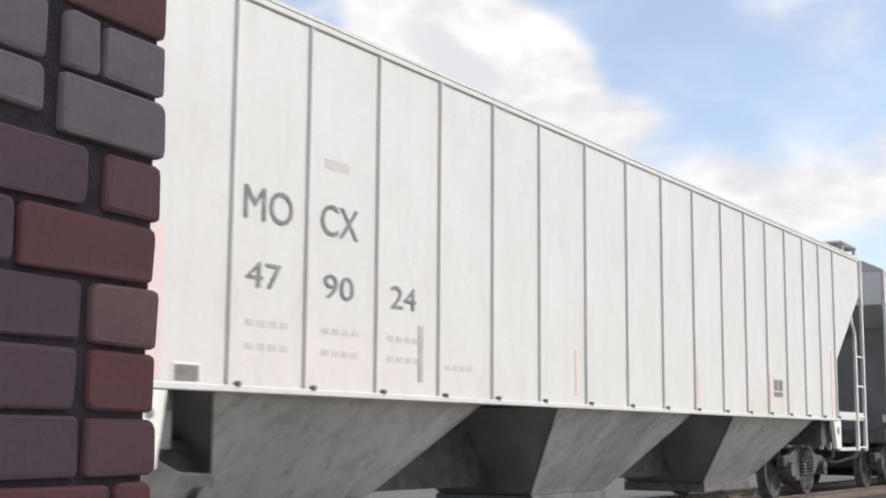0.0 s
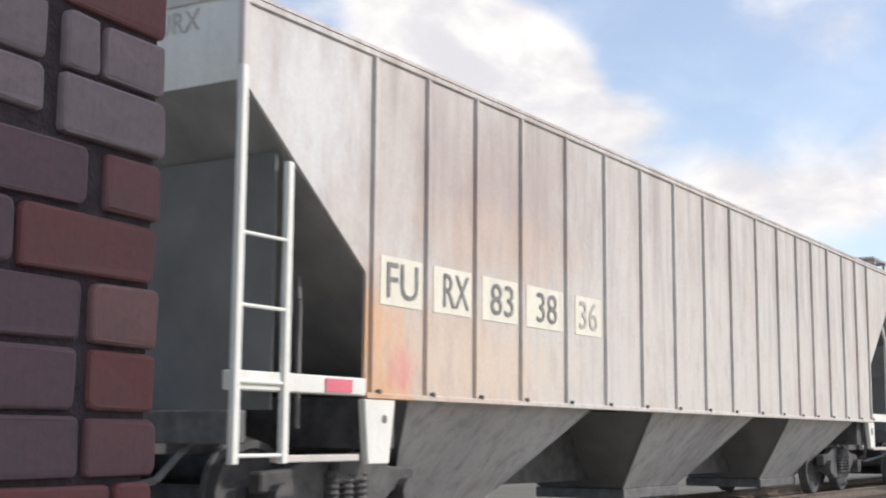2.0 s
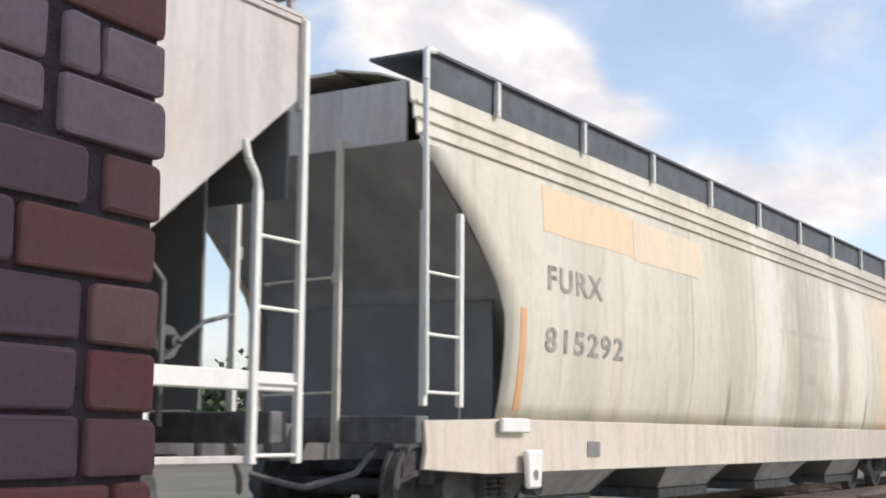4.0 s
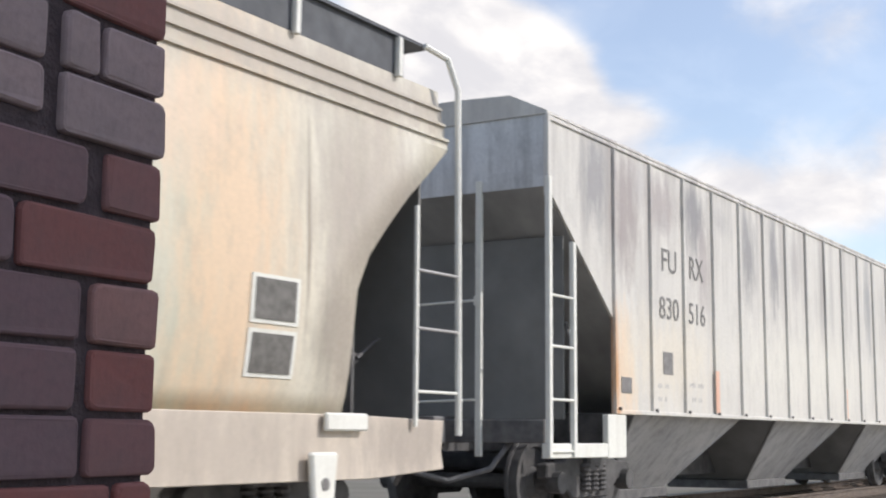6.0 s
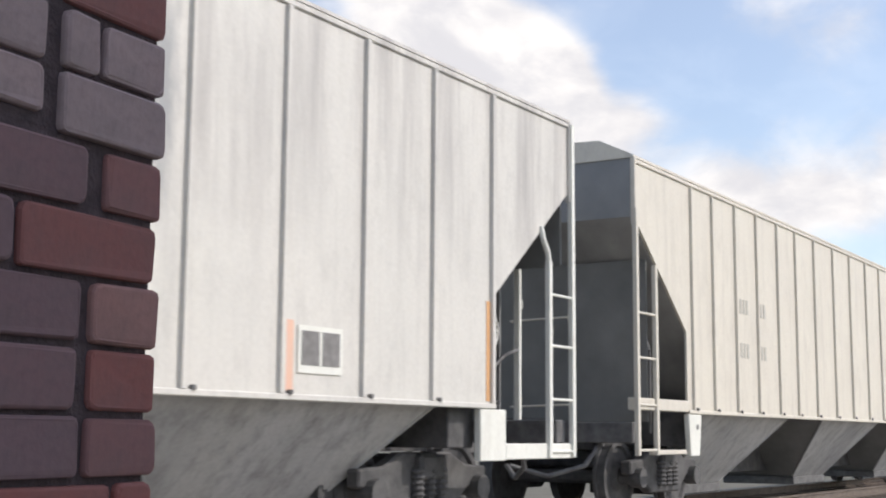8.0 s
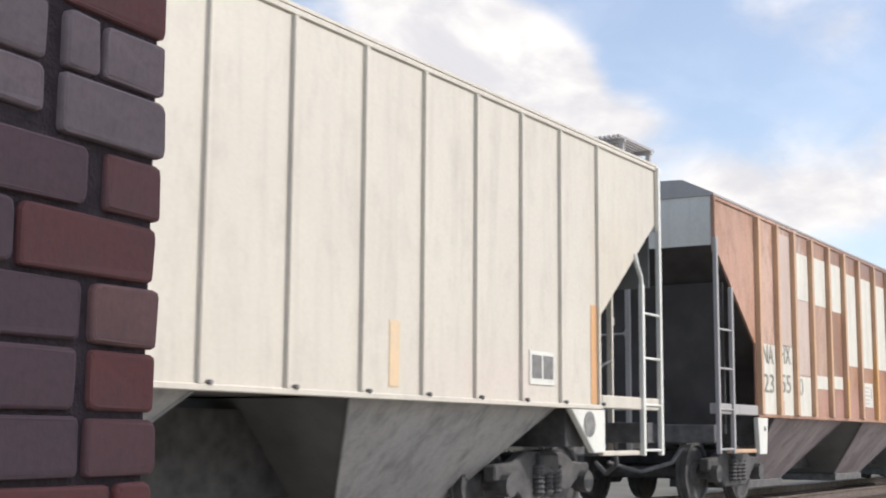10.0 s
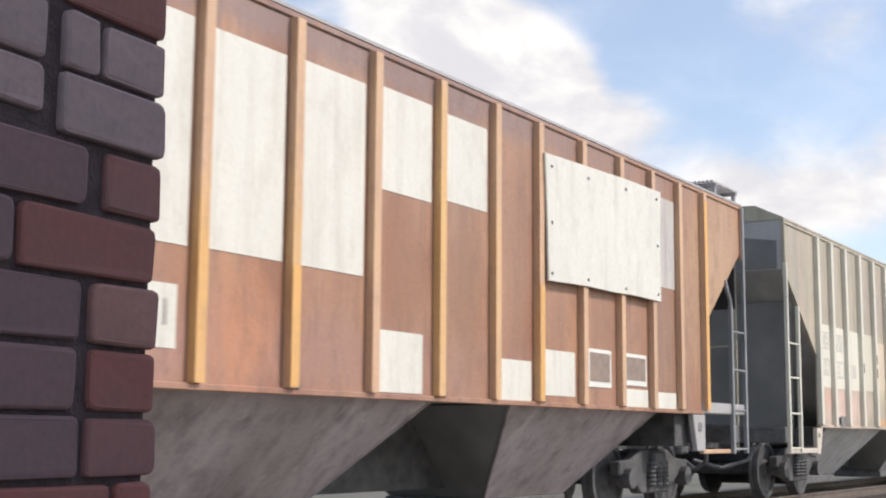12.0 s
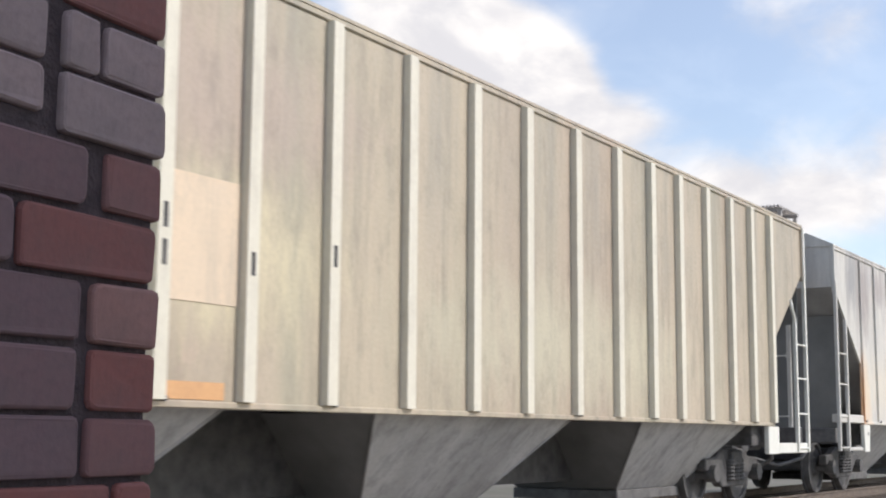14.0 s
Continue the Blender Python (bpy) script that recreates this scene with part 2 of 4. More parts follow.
M_F = paint("paint_faded_brown", (0.345, 0.155, 0.085), (0.46, 0.275, 0.18), (0.18, 0.10, 0.08), 0.8, 0.9, shift=21.0,
            soot=((0.38, 0.28, 0.23), 0.5, 2.7), bands=((0.29, 0.125, 0.07), (0.52, 0.29, 0.17)),
            spots=((3.35, 2.95, 1.15, 1.5, (0.66, 0.53, 0.45), 0.85), (5.0, 2.5, 0.6, 0.9, (0.56, 0.44, 0.36), 0.6), (0.9, 3.2, 0.9, 1.1, (0.58, 0.33, 0.235), 0.8), (2.1, 3.1, 0.6, 1.5, (0.66, 0.44, 0.34), 0.8),
                   (9.0, 1.55, 5.0, 0.38, (0.37, 0.21, 0.165), 0.7), (18.2, 3.0, 1.4, 1.6, (0.52, 0.325, 0.185), 0.7), (14.6, 2.1, 1.5, 0.3, (0.29, 0.145, 0.095), 0.5),
                   (8.75, 1.7, 0.4, 0.5, (0.55, 0.24, 0.12), 0.8), (11.8, 2.3, 0.5, 0.9, (0.30, 0.155, 0.09), 0.75), (10.8, 2.3, 0.4, 0.8, (0.33, 0.17, 0.10), 0.6), (12.8, 2.6, 0.35, 1.4, (0.32, 0.17, 0.11), 0.6),
                   (10.5, 4.02, 6.5, 0.2, (0.27, 0.19, 0.175), 0.75), (6.0, 1.5, 2.4, 0.35, (0.52, 0.29, 0.23), 0.6), (4.6, 2.6, 0.45, 0.6, (0.45, 0.25, 0.17), 0.6), (5.8, 2.5, 0.5, 0.8, (0.28, 0.145, 0.09), 0.6), (16.6, 2.3, 0.5, 1.2, (0.27, 0.15, 0.10), 0.6), (14.2, 2.0, 0.35, 0.5, (0.50, 0.25, 0.12), 0.6)))
M_G = paint("paint_tan", (0.46, 0.40, 0.295), (0.55, 0.46, 0.34), (0.23, 0.20, 0.155), 0.7, 0.9, shift=25.0,
            soot=((0.32, 0.30, 0.25), 0.8, 2.5), bands=((0.36, 0.335, 0.25), (0.52, 0.43, 0.33), (0.44, 0.35, 0.27)),
            spots=((3.0, 1.48, 1.9, 0.45, (0.74, 0.52, 0.43), 0.85), (2.0, 1.62, 0.5, 0.2, (0.70, 0.40, 0.28), 0.7), (5.9, 2.2, 1.3, 0.65, (0.68, 0.60, 0.40), 0.75),
                   (5.9, 3.35, 1.8, 0.55, (0.47, 0.37, 0.31), 0.6), (11.5, 1.9, 3.5, 0.6, (0.60, 0.57, 0.42), 0.5)))
M_RIBF = paint("rib_ochre", (0.68, 0.43, 0.25), (0.58, 0.37, 0.24), (0.32, 0.20, 0.15), 0.5, 0.7, shift=2.0,
               spots=((8.24, 1.9, 0.2, 1.0, (0.74, 0.42, 0.14), 0.9), (9.26, 2.2, 0.2, 0.9, (0.72, 0.43, 0.17), 0.7), (11.33, 2.6, 0.2, 1.7, (0.74, 0.45, 0.17), 0.9),
                      (12.32, 2.4, 0.2, 1.6, (0.72, 0.45, 0.22), 0.8), (13.2, 1.8, 0.2, 0.8, (0.72, 0.42, 0.18), 0.7)))
M_RIBG = paint("rib_light", (0.72, 0.68, 0.56), (0.66, 0.62, 0.52), (0.42, 0.38, 0.32), 0.4, 0.5, shift=3.0)
M_PATCH = paint("patch_white", (0.78, 0.77, 0.70), (0.70, 0.70, 0.65), (0.45, 0.42, 0.36), 0.3, 0.4, shift=6.0)
M_SILL = paint("paint_pink_cream", (0.66, 0.575, 0.475), (0.60, 0.53, 0.43), (0.34, 0.29, 0.24), 0.6, 0.6, shift=4.0,
               spots=((11.0, 0.85, 2.6, 0.5, (0.42, 0.37, 0.31), 0.75), (15.5, 0.85, 2.6, 0.5, (0.44, 0.38, 0.32), 0.75), (18.6, 0.9, 0.8, 0.4, (0.34, 0.29, 0.25), 0.7)))
M_PATCHF = paint("patch_dull_white", (0.75, 0.725, 0.635), (0.67, 0.645, 0.57), (0.42, 0.36, 0.30), 0.45, 0.6, shift=11.0)
M_GREY = paint("gear_grey", (0.44, 0.42, 0.41), (0.36, 0.34, 0.33), (0.22, 0.20, 0.19), 0.4, 0.6, shift=12.0)
M_ORANGE = paint("patch_orange", (0.68, 0.37, 0.16), (0.64, 0.41, 0.23), (0.40, 0.22, 0.12), 0.4, 0.4, shift=7.0)
M_PINK = paint("patch_faded_red", (0.74, 0.12, 0.19), (0.62, 0.22, 0.24), (0.30, 0.12, 0.12), 0.4, 0.4, shift=8.0)
M_PATCHG = paint("patch_pale_tan", (0.78, 0.735, 0.61), (0.72, 0.68, 0.56), (0.45, 0.41, 0.35), 0.4, 0.5, shift=14.0)
M_PINKISH = paint("patch_pinkish", (0.72, 0.55, 0.52), (0.70, 0.60, 0.56), (0.5, 0.4, 0.38), 0.3, 0.5, shift=8.2)
M_STENCILC = rough_mat("stencil_worn", (0.16, 0.15, 0.13), (0.42, 0.39, 0.33), 7.0, 0.7, 0.05, stretch=(1, 1, 0.5))
# dark grey of the added end plates; carries the shade under the slopes
M_ENDPLATE = rough_mat("end_plate_dark", (0.15, 0.148, 0.14), (0.22, 0.215, 0.205), 1.5, 0.8, 0.25)
M_ENDGREY = rough_mat("end_panel_grey", (0.21, 0.215, 0.22), (0.31, 0.31, 0.31), 1.2, 0.75, 0.2)
M_SALMON = paint("patch_salmon", (0.74, 0.42, 0.29), (0.72, 0.49, 0.37), (0.5, 0.38, 0.32), 0.4, 0.7, shift=33.0)
M_RUSTBRIGHT = paint("rust_bright", (0.78, 0.42, 0.11), (0.72, 0.43, 0.18), (0.42, 0.24, 0.12), 0.4, 0.6, shift=39.0)
M_PEACHPALE = paint("patch_peach_pale", (0.75, 0.59, 0.40), (0.69, 0.58, 0.44), (0.5, 0.42, 0.32), 0.5, 0.9, shift=30.0)
M_PATCHPEACH = paint("patch_peach_tan", (0.73, 0.58, 0.42), (0.66, 0.54, 0.41), (0.40, 0.36, 0.29), 0.6, 0.9, shift=35.0)
M_PATCHROSE = paint("patch_rose_cream", (0.62, 0.50, 0.43), (0.56, 0.43, 0.36), (0.40, 0.29, 0.24), 0.6, 0.9, shift=37.0)
M_PATCHY = paint("patch_yellowish", (0.68, 0.62, 0.48), (0.62, 0.57, 0.46), (0.46, 0.41, 0.33), 0.4, 0.6, shift=31.0)
M_PEACH = paint("patch_peach", (0.78, 0.56, 0.32), (0.70, 0.56, 0.40), (0.5, 0.4, 0.3), 0.3, 0.7, shift=8.5)
M_ENDSTREAK = paint("end_streaked", (0.72, 0.72, 0.71), (0.62, 0.62, 0.61), (0.20, 0.20, 0.20), 0.6, 0.6, shift=52.0, soot=((0.20, 0.20, 0.205), 0.7, 2.6))
M_INK = rough_mat("stencil_ink", (0.13, 0.125, 0.12), (0.27, 0.26, 0.245), 9.0, 0.7, 0.05)
M_SEAM = rough_mat("seam_grime", (0.34, 0.305, 0.24), (0.50, 0.46, 0.37), 3.0, 0.7, 0.1, stretch=(1, 1, 0.4))
M_INKFADE = rough_mat("stencil_faded", (0.34, 0.32, 0.28), (0.48, 0.46, 0.40), 9.0, 0.7, 0.05)
M_PLACARD = rough_mat("placard_dark", (0.10, 0.095, 0.085), (0.19, 0.18, 0.165), 14.0, 0.6, 0.05)
M_INKPALE = rough_mat("stencil_pale", (0.42, 0.40, 0.35), (0.54, 0.51, 0.45), 9.0, 0.7, 0.05)
# slope sheets: the shade under the car end is put into these dark tones
M_SLOPE = rough_mat("slope_sheet_shade", (0.24, 0.235, 0.23), (0.36, 0.35, 0.34), 2.0, 0.8, 0.2, stretch=(1, 1, 0.5))
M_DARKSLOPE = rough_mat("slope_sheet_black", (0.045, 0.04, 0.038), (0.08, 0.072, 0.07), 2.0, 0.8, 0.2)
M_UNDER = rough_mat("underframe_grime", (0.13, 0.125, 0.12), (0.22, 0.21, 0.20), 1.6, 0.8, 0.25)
# darker than the side sheets: the end sheets' shade is put into the colour
M_ENDSHEET = rough_mat("end_sheet_shade", (0.13, 0.13, 0.125), (0.20, 0.195, 0.19), 1.8, 0.85, 0.25)
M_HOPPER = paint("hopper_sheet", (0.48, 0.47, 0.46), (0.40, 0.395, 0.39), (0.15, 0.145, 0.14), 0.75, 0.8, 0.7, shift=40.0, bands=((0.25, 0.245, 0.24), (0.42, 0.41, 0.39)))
M_HOPPERF = paint("hopper_sheet_brown", (0.47, 0.40, 0.40), (0.39, 0.33, 0.335), (0.12, 0.10, 0.10), 0.75, 0.8, 0.7, shift=44.0, bands=((0.19, 0.15, 0.15), (0.32, 0.27, 0.26)))
M_STEEL = rough_mat("cast_steel", (0.10, 0.098, 0.097), (0.19, 0.183, 0.18), 7.0, 0.65, 0.3, 0.3)
M_TRUCK = rough_mat("truck_grease", (0.055, 0.053, 0.053), (0.12, 0.115, 0.112), 6.0, 0.75, 0.4)
M_RAIL = rough_mat("rail_steel", (0.12, 0.09, 0.075), (0.2, 0.16, 0.13), 5.0, 0.55, 0.2, 0.4)
M_BALLAST = rough_mat("ballast_stone", (0.30, 0.29, 0.275), (0.46, 0.44, 0.415), 9.0, 0.95, 0.8)
M_GROUND = rough_mat("dry_ground", (0.19, 0.17, 0.14), (0.13, 0.125, 0.085), 0.4, 0.95, 0.6)
M_TIE = rough_mat("tie_timber", (0.09, 0.07, 0.055), (0.14, 0.115, 0.09), 5.0, 0.9, 0.4)
M_DARKGRATE = rough_mat("walkway_steel", (0.06, 0.063, 0.07), (0.11, 0.115, 0.125), 4.0, 0.7, 0.2)
M_BRICK = brick_mat("brick_clay", (0.30, 0.14, 0.13), (0.265, 0.14, 0.14))
M_BRICKRED = brick_mat("brick_red", (0.33, 0.125, 0.11), (0.29, 0.12, 0.11))
M_BRICKROSE = brick_mat("brick_rose", (0.38, 0.205, 0.185), (0.35, 0.19, 0.175))
M_BRICKDULL = brick_mat("brick_dull", (0.255, 0.145, 0.15), (0.215, 0.138, 0.15))
M_BRICKPALE = brick_mat("brick_pale", (0.41, 0.31, 0.31), (0.34, 0.265, 0.27))
M_BRICKWORK = brick_mat("brick_clay_far", (0.37, 0.135, 0.125), (0.25, 0.165, 0.185), joined=True)
M_MORTAR = rough_mat("mortar", (0.07, 0.052, 0.058), (0.115, 0.087, 0.094), 40.0, 0.95, 0.5)
# pale, so that the added block bounces light onto the shaded bricks
M_BLOCKER = rough_mat("blocker_pale", (0.60, 0.57, 0.54), (0.70, 0.68, 0.65), 2.0, 0.9, 0.2)
M_TANBAR = rough_mat("stencil_tan", (0.55, 0.52, 0.44), (0.60, 0.57, 0.49), 9.0, 0.7, 0.05)
M_FIELD = rough_mat("field_brown_grey", (0.24, 0.175, 0.14), (0.32, 0.24, 0.19), 9.0, 0.7, 0.05)
M_FAINT = rough_mat("stencil_faint", (0.47, 0.45, 0.42), (0.56, 0.54, 0.51), 9.0, 0.7, 0.05)
M_LEAF = rough_mat("scrub_leaf", (0.045, 0.075, 0.03), (0.09, 0.12, 0.05), 1.5, 0.7, 0.1)
M_LABEL = rough_mat("label_grey", (0.15, 0.14, 0.135), (0.24, 0.23, 0.22), 12.0, 0.6, 0.05)


# ---- mesh helpers ----
def box(bm, x0, x1, y0, y1, z0, z1):
    v = [bm.verts.new((x, y, z)) for z in (z0, z1) for y in (y0, y1) for x in (x0, x1)]
    for f in ((0, 2, 3, 1), (4, 5, 7, 6), (0, 1, 5, 4), (2, 6, 7, 3), (0, 4, 6, 2), (1, 3, 7, 5)):
        bm.faces.new([v[i] for i in f])


def prism(bm, outline, y0, y1):
    """A plate whose outline lies in x, z and which is y0..y1 thick."""
    a = [bm.verts.new((x, y0, z)) for x, z in outline]
    b = [bm.verts.new((x, y1, z)) for x, z in outline]
    bm.faces.new(a)
    bm.faces.new(b[::-1])
    n = len(a)
    for i in range(n):
        bm.faces.new((a[i], b[i], b[(i + 1) % n], a[(i + 1) % n]))


def extruded(bm, profile, x0, x1):
    """A closed profile in y, z drawn along x."""
    a = [bm.verts.new((x0, y, z)) for y, z in profile]
    b = [bm.verts.new((x1, y, z)) for y, z in profile]
    bm.faces.new(a)
    bm.faces.new(b[::-1])
    n = len(a)
    for i in range(n):
        bm.faces.new((a[i], b[i], b[(i + 1) % n], a[(i + 1) % n]))


def tube(bm, p, q, r, n=8):
    p, q = Vector(p), Vector(q)
    turn = (q - p).to_track_quat("Z", "Y").to_matrix()
    rings = []
    for c in (p, q):
        rings.append([bm.verts.new(c + turn @ Vector((r * math.cos(i * math.tau / n), r * math.sin(i * math.tau / n), 0))) for i in range(n)])
    for i in range(n):
        bm.faces.new((rings[0][i], rings[0][(i + 1) % n], rings[1][(i + 1) % n], rings[1][i]))
    bm.faces.new(rings[0][::-1])
    bm.faces.new(rings[1])


def pipe(bm, points, r, n=8):
    for p, q in zip(points, points[1:]):
        tube(bm, p, q, r, n)


def part(name, bm, material, parent, label="", bevel=0.0):
    bmesh.ops.recalc_face_normals(bm, faces=bm.faces)
    if bevel:
        bmesh.ops.bevel(bm, geom=list(bm.edges), offset=bevel, segments=1, affect="EDGES", clamp_overlap=True)
    me = bpy.data.meshes.new(name)
    bm.to_mesh(me)
    bm.free()
    me.materials.append(material)
    ob = new(name, me)
    if parent:
        ob.parent = parent
    if label:
        ob["label"] = label
    return ob


def lettering(text, x, z, height, width, material, parent, y=-0.006, bulge=None, spacing=1.0, bold=0.0):
    """Stencilled characters, as a mesh, on the near side of a car; bulge(z) follows a curved side."""
    cu = bpy.data.curves.new("lettering", "FONT")
    cu.body, cu.size, cu.extrude = text, 1.0, 0.002
    cu.space_character, cu.offset = spacing, bold
    cu.resolution_u = 3
    tmp = bpy.data.objects.new("lettering", cu)
    scene.collection.objects.link(tmp)
    dg = bpy.context.evaluated_depsgraph_get()
    me = bpy.data.meshes.new_from_object(tmp.evaluated_get(dg))
    bpy.data.objects.remove(tmp)
    co = np.array([v.co for v in me.vertices])
    lo, hi = co.min(0), co.max(0)
    for v in me.vertices:
        px, pz = (v.co.x - lo[0]) / (hi[0] - lo[0]), (v.co.y - lo[1]) / (hi[1] - lo[1])
        v.co = (x + px * width, y - v.co.z + (bulge(z + pz * height) if bulge else 0.0), z + pz * height)
    line = new("lettering")
    line.parent = parent
    # each joined run of faces is one character
    owner = list(range(len(me.vertices)))

    def root(k):
        while owner[k] != k:
            owner[k] = owner[owner[k]]
            k = owner[k]
        return k

    for e in me.edges:
        p, q = root(e.vertices[0]), root(e.vertices[1])
        owner[p] = q
    runs = {}
    for f in me.polygons:
        runs.setdefault(root(f.vertices[0]), []).append(tuple(f.vertices))
    for faces in runs.values():
        used = sorted({k for f in faces for k in f})
        place = {k: n for n, k in enumerate(used)}
        glyph = bpy.data.meshes.new("character")
        glyph.from_pydata([tuple(me.vertices[k].co) for k in used], [], [[place[k] for k in f] for f in faces])
        glyph.materials.append(material)
        ob = new("character", glyph)
        ob.parent = line
    bpy.data.meshes.remove(me)
    return line


def plate(name, x0, x1, z0, z1, material, parent, label="", y=-0.006, thick=0.006):
    bm = bmesh.new()
    box(bm, x0, x1, y, y + thick, z0, z1)
    return part(name, bm, material, parent, label)


def framed_label(x0, x1, z0, z1, parent, split=2, y=-0.012, field=None):
    """A consolidated stencil panel: white border plate with grey fields."""
    board = plate("stencil_panel", x0, x1, z0, z1, M_PATCH, parent, "white bordered stencil panel", y=y, thick=0.012)
    w = (x1 - x0 - 0.04 * (split + 1)) / split
    for i in range(split):
        a = x0 + 0.04 + i * (w + 0.04)
        plate("field", a, a + w, z0 + 0.06, z1 - 0.04, field or M_LABEL, board, "dull printed field", y=y - 0.004, thick=0.004)


# ---- the rail cars ----
WHEEL_R = 0.457
WHEELSETS = []


def wheelset(parent, x):
    bm = bmesh.new()
    tube(bm, (0, -1.0, 0), (0, 1.0, 0), 0.085, 10)
    for s in (-1, 1):
        prof = [(0.70, WHEEL_R + 0.028), (0.735, WHEEL_R + 0.02), (0.74, WHEEL_R), (0.835, WHEEL_R - 0.01), (0.835, WHEEL_R - 0.07),
                (0.80, WHEEL_R - 0.09), (0.795, 0.17), (0.86, 0.13), (0.86, 0.085), (0.69, 0.085), (0.69, 0.14), (0.745, 0.18), (0.72, WHEEL_R - 0.08), (0.70, WHEEL_R - 0.05)]
        n = 24
        rings = [[bm.verts.new((r * math.cos(i * math.tau / n), s * y, r * math.sin(i * math.tau / n))) for i in range(n)] for y, r in prof]
        m = len(rings)
        for k in range(m):
            for i in range(n):
                bm.faces.new((rings[k][i], rings[k][(i + 1) % n], rings[(k + 1) % m][(i + 1) % n], rings[(k + 1) % m][i]))
    ob = part("wheelset", bm, M_TRUCK, parent, "dull steel wheels on an axle")
    ob.location = (x, 0, WHEEL_R)
    WHEELSETS.append((ob, x))
    return ob


def truck(car, x):
    root = new("truck")
    root.parent = car
    root.location = (x, WIDTH / 2, 0)
    for s in (-1, 1):
        bm = bmesh.new()
        outline = [(-1.08, 0.50), (-1.08, 0.66), (-0.70, 0.68), (-0.42, 0.80), (0.42, 0.80), (0.70, 0.68), (1.08, 0.66), (1.08, 0.50),
                   (0.74, 0.46), (0.46, 0.26), (-0.46, 0.26), (-0.74, 0.46)]
        prism(bm, outline, s * 1.0 - 0.07, s * 1.0 + 0.07)
        part("side_frame", bm, M_TRUCK, root, bevel=0.02)
        for i in (-1, 0, 1):
            bm = bmesh.new()
            rings = []
            for k in range(13):
                r = 0.078 if k % 2 else 0.058
                rings.append([bm.verts.new((i * 0.2 + r * math.cos(a * math.tau / 10), s * 1.09 + r * math.sin(a * math.tau / 10), 0.34 + 0.026 * k)) for a in range(10)])
            for a, b in zip(rings, rings[1:]):
                for k in range(10):
                    bm.faces.new((a[k], a[(k + 1) % 10], b[(k + 1) % 10], b[k]))
            part("spring", bm, M_TRUCK, root)
        for i in (-1, 1):
            bm = bmesh.new()
            tube(bm, (i * 0.89, s * 1.0, WHEEL_R), (i * 0.89, s * 1.16, WHEEL_R), 0.12, 12)
            part("bearing_cap", bm, M_TRUCK, root)
    bm = bmesh.new()
    box(bm, -0.2, 0.2, -1.15, 1.15, 0.55, 0.78)
    part("truck_bolster", bm, M_TRUCK, root, bevel=0.03)
    for i in (-1, 1):
        wheelset(root, i * 0.89)
    return root


def ladder(car, x0, x1, ztop0, ztop1, mat, rungs, y=-0.03, bottom=0.74):
    lad = new("ladder")
    lad.parent = car
    for x, zt in ((x0, ztop0), (x1, ztop1)):
        bm = bmesh.new()
        box(bm, x - 0.034, x + 0.034, y - 0.02, y + 0.035, bottom, zt)
        part("stile", bm, mat, lad, bevel=0.006)
    for z in rungs:
        bm = bmesh.new()
        tube(bm, (min(x0, x1), y, z), (max(x0, x1), y, z), 0.015)
        part("rung", bm, mat, lad)
    return lad


def end_gear(car, L, flip, mat, sill, eave, post_y=0.95):
    """Handrails, brake post, end sill and coupler at one end; flip turns them to the other end."""
    fx = (lambda x: L - x) if flip else (lambda x: x)
    bm = bmesh.new()
    a, b = sorted((fx(0.02), fx(0.22)))
    box(bm, a, b, 0.05, WIDTH - 0.05, 0.88, 1.12)
    part("end_sill", bm, M_STEEL, car, bevel=0.012)
    bm = bmesh.new()
    a, b = sorted((fx(-0.52), fx(0.3)))
    box(bm, a, b, WIDTH / 2 - 0.12, WIDTH / 2 + 0.12, 0.74, 0.98)
    a, b = sorted((fx(-0.86), fx(-0.50)))
    box(bm, a, b, WIDTH / 2 - 0.17, WIDTH / 2 + 0.13, 0.70, 1.02)
    part("coupler", bm, M_STEEL, car, bevel=0.03)
    bm = bmesh.new()
    box(bm, *sorted((fx(-0.02), fx(0.03))), post_y - 0.035, post_y + 0.035, 0.74, 3.0 if flip else 3.62)
    part("end_post", bm, mat, car, bevel=0.006)
    for z in () if flip else (1.32, 2.35):
        bm = bmesh.new()
        pipe(bm, [(fx(0.03), post_y, z), (fx(-0.05), post_y + 0.06, z), (fx(-0.05), post_y + 0.8, z - 0.02), (fx(0.05), post_y + 0.84, z - 0.02)], 0.013)
        part("grab_iron", bm, mat, car)
    bm = bmesh.new()
    box(bm, *sorted((fx(-0.035), fx(-0.021))), post_y - 0.045, post_y + 0.045, 2.30, 2.40)
    part("post_clip", bm, mat, car, bevel=0.004)
    bm = bmesh.new()
    pipe(bm, [(fx(0.15), 0.5, 0.9), (fx(-0.1), 0.6, 0.62), (fx(-0.45), 0.9, 0.5), (fx(-0.8), 1.2, 0.62)], 0.028)
    part("air_hose", bm, M_STEEL, car)
    if flip:
        bm = bmesh.new()
        tube(bm, (fx(0.95), 1.3, 1.55), (fx(0.95), 2.0, 1.55), 0.19, 16)
        part("air_reservoir", bm, M_STEEL, car)
    bm = bmesh.new()
    pipe(bm, [(fx(1.12), 0.3, 1.0), (fx(1.12), 0.3, 2.0), (fx(1.22), 0.4, 2.2)], 0.022)
    part("air_pipe", bm, M_UNDER, car)
    if flip:
        bm = bmesh.new()
        tube(bm, (fx(0.62), 0.72, 1.62), (fx(0.62), 1.05, 1.62), 0.13, 14)
        tube(bm, (fx(0.62), 0.62, 1.62), (fx(0.62), 0.72, 1.62), 0.05, 10)
        part("brake_cylinder", bm, M_STEEL, car)
        bm = bmesh.new()
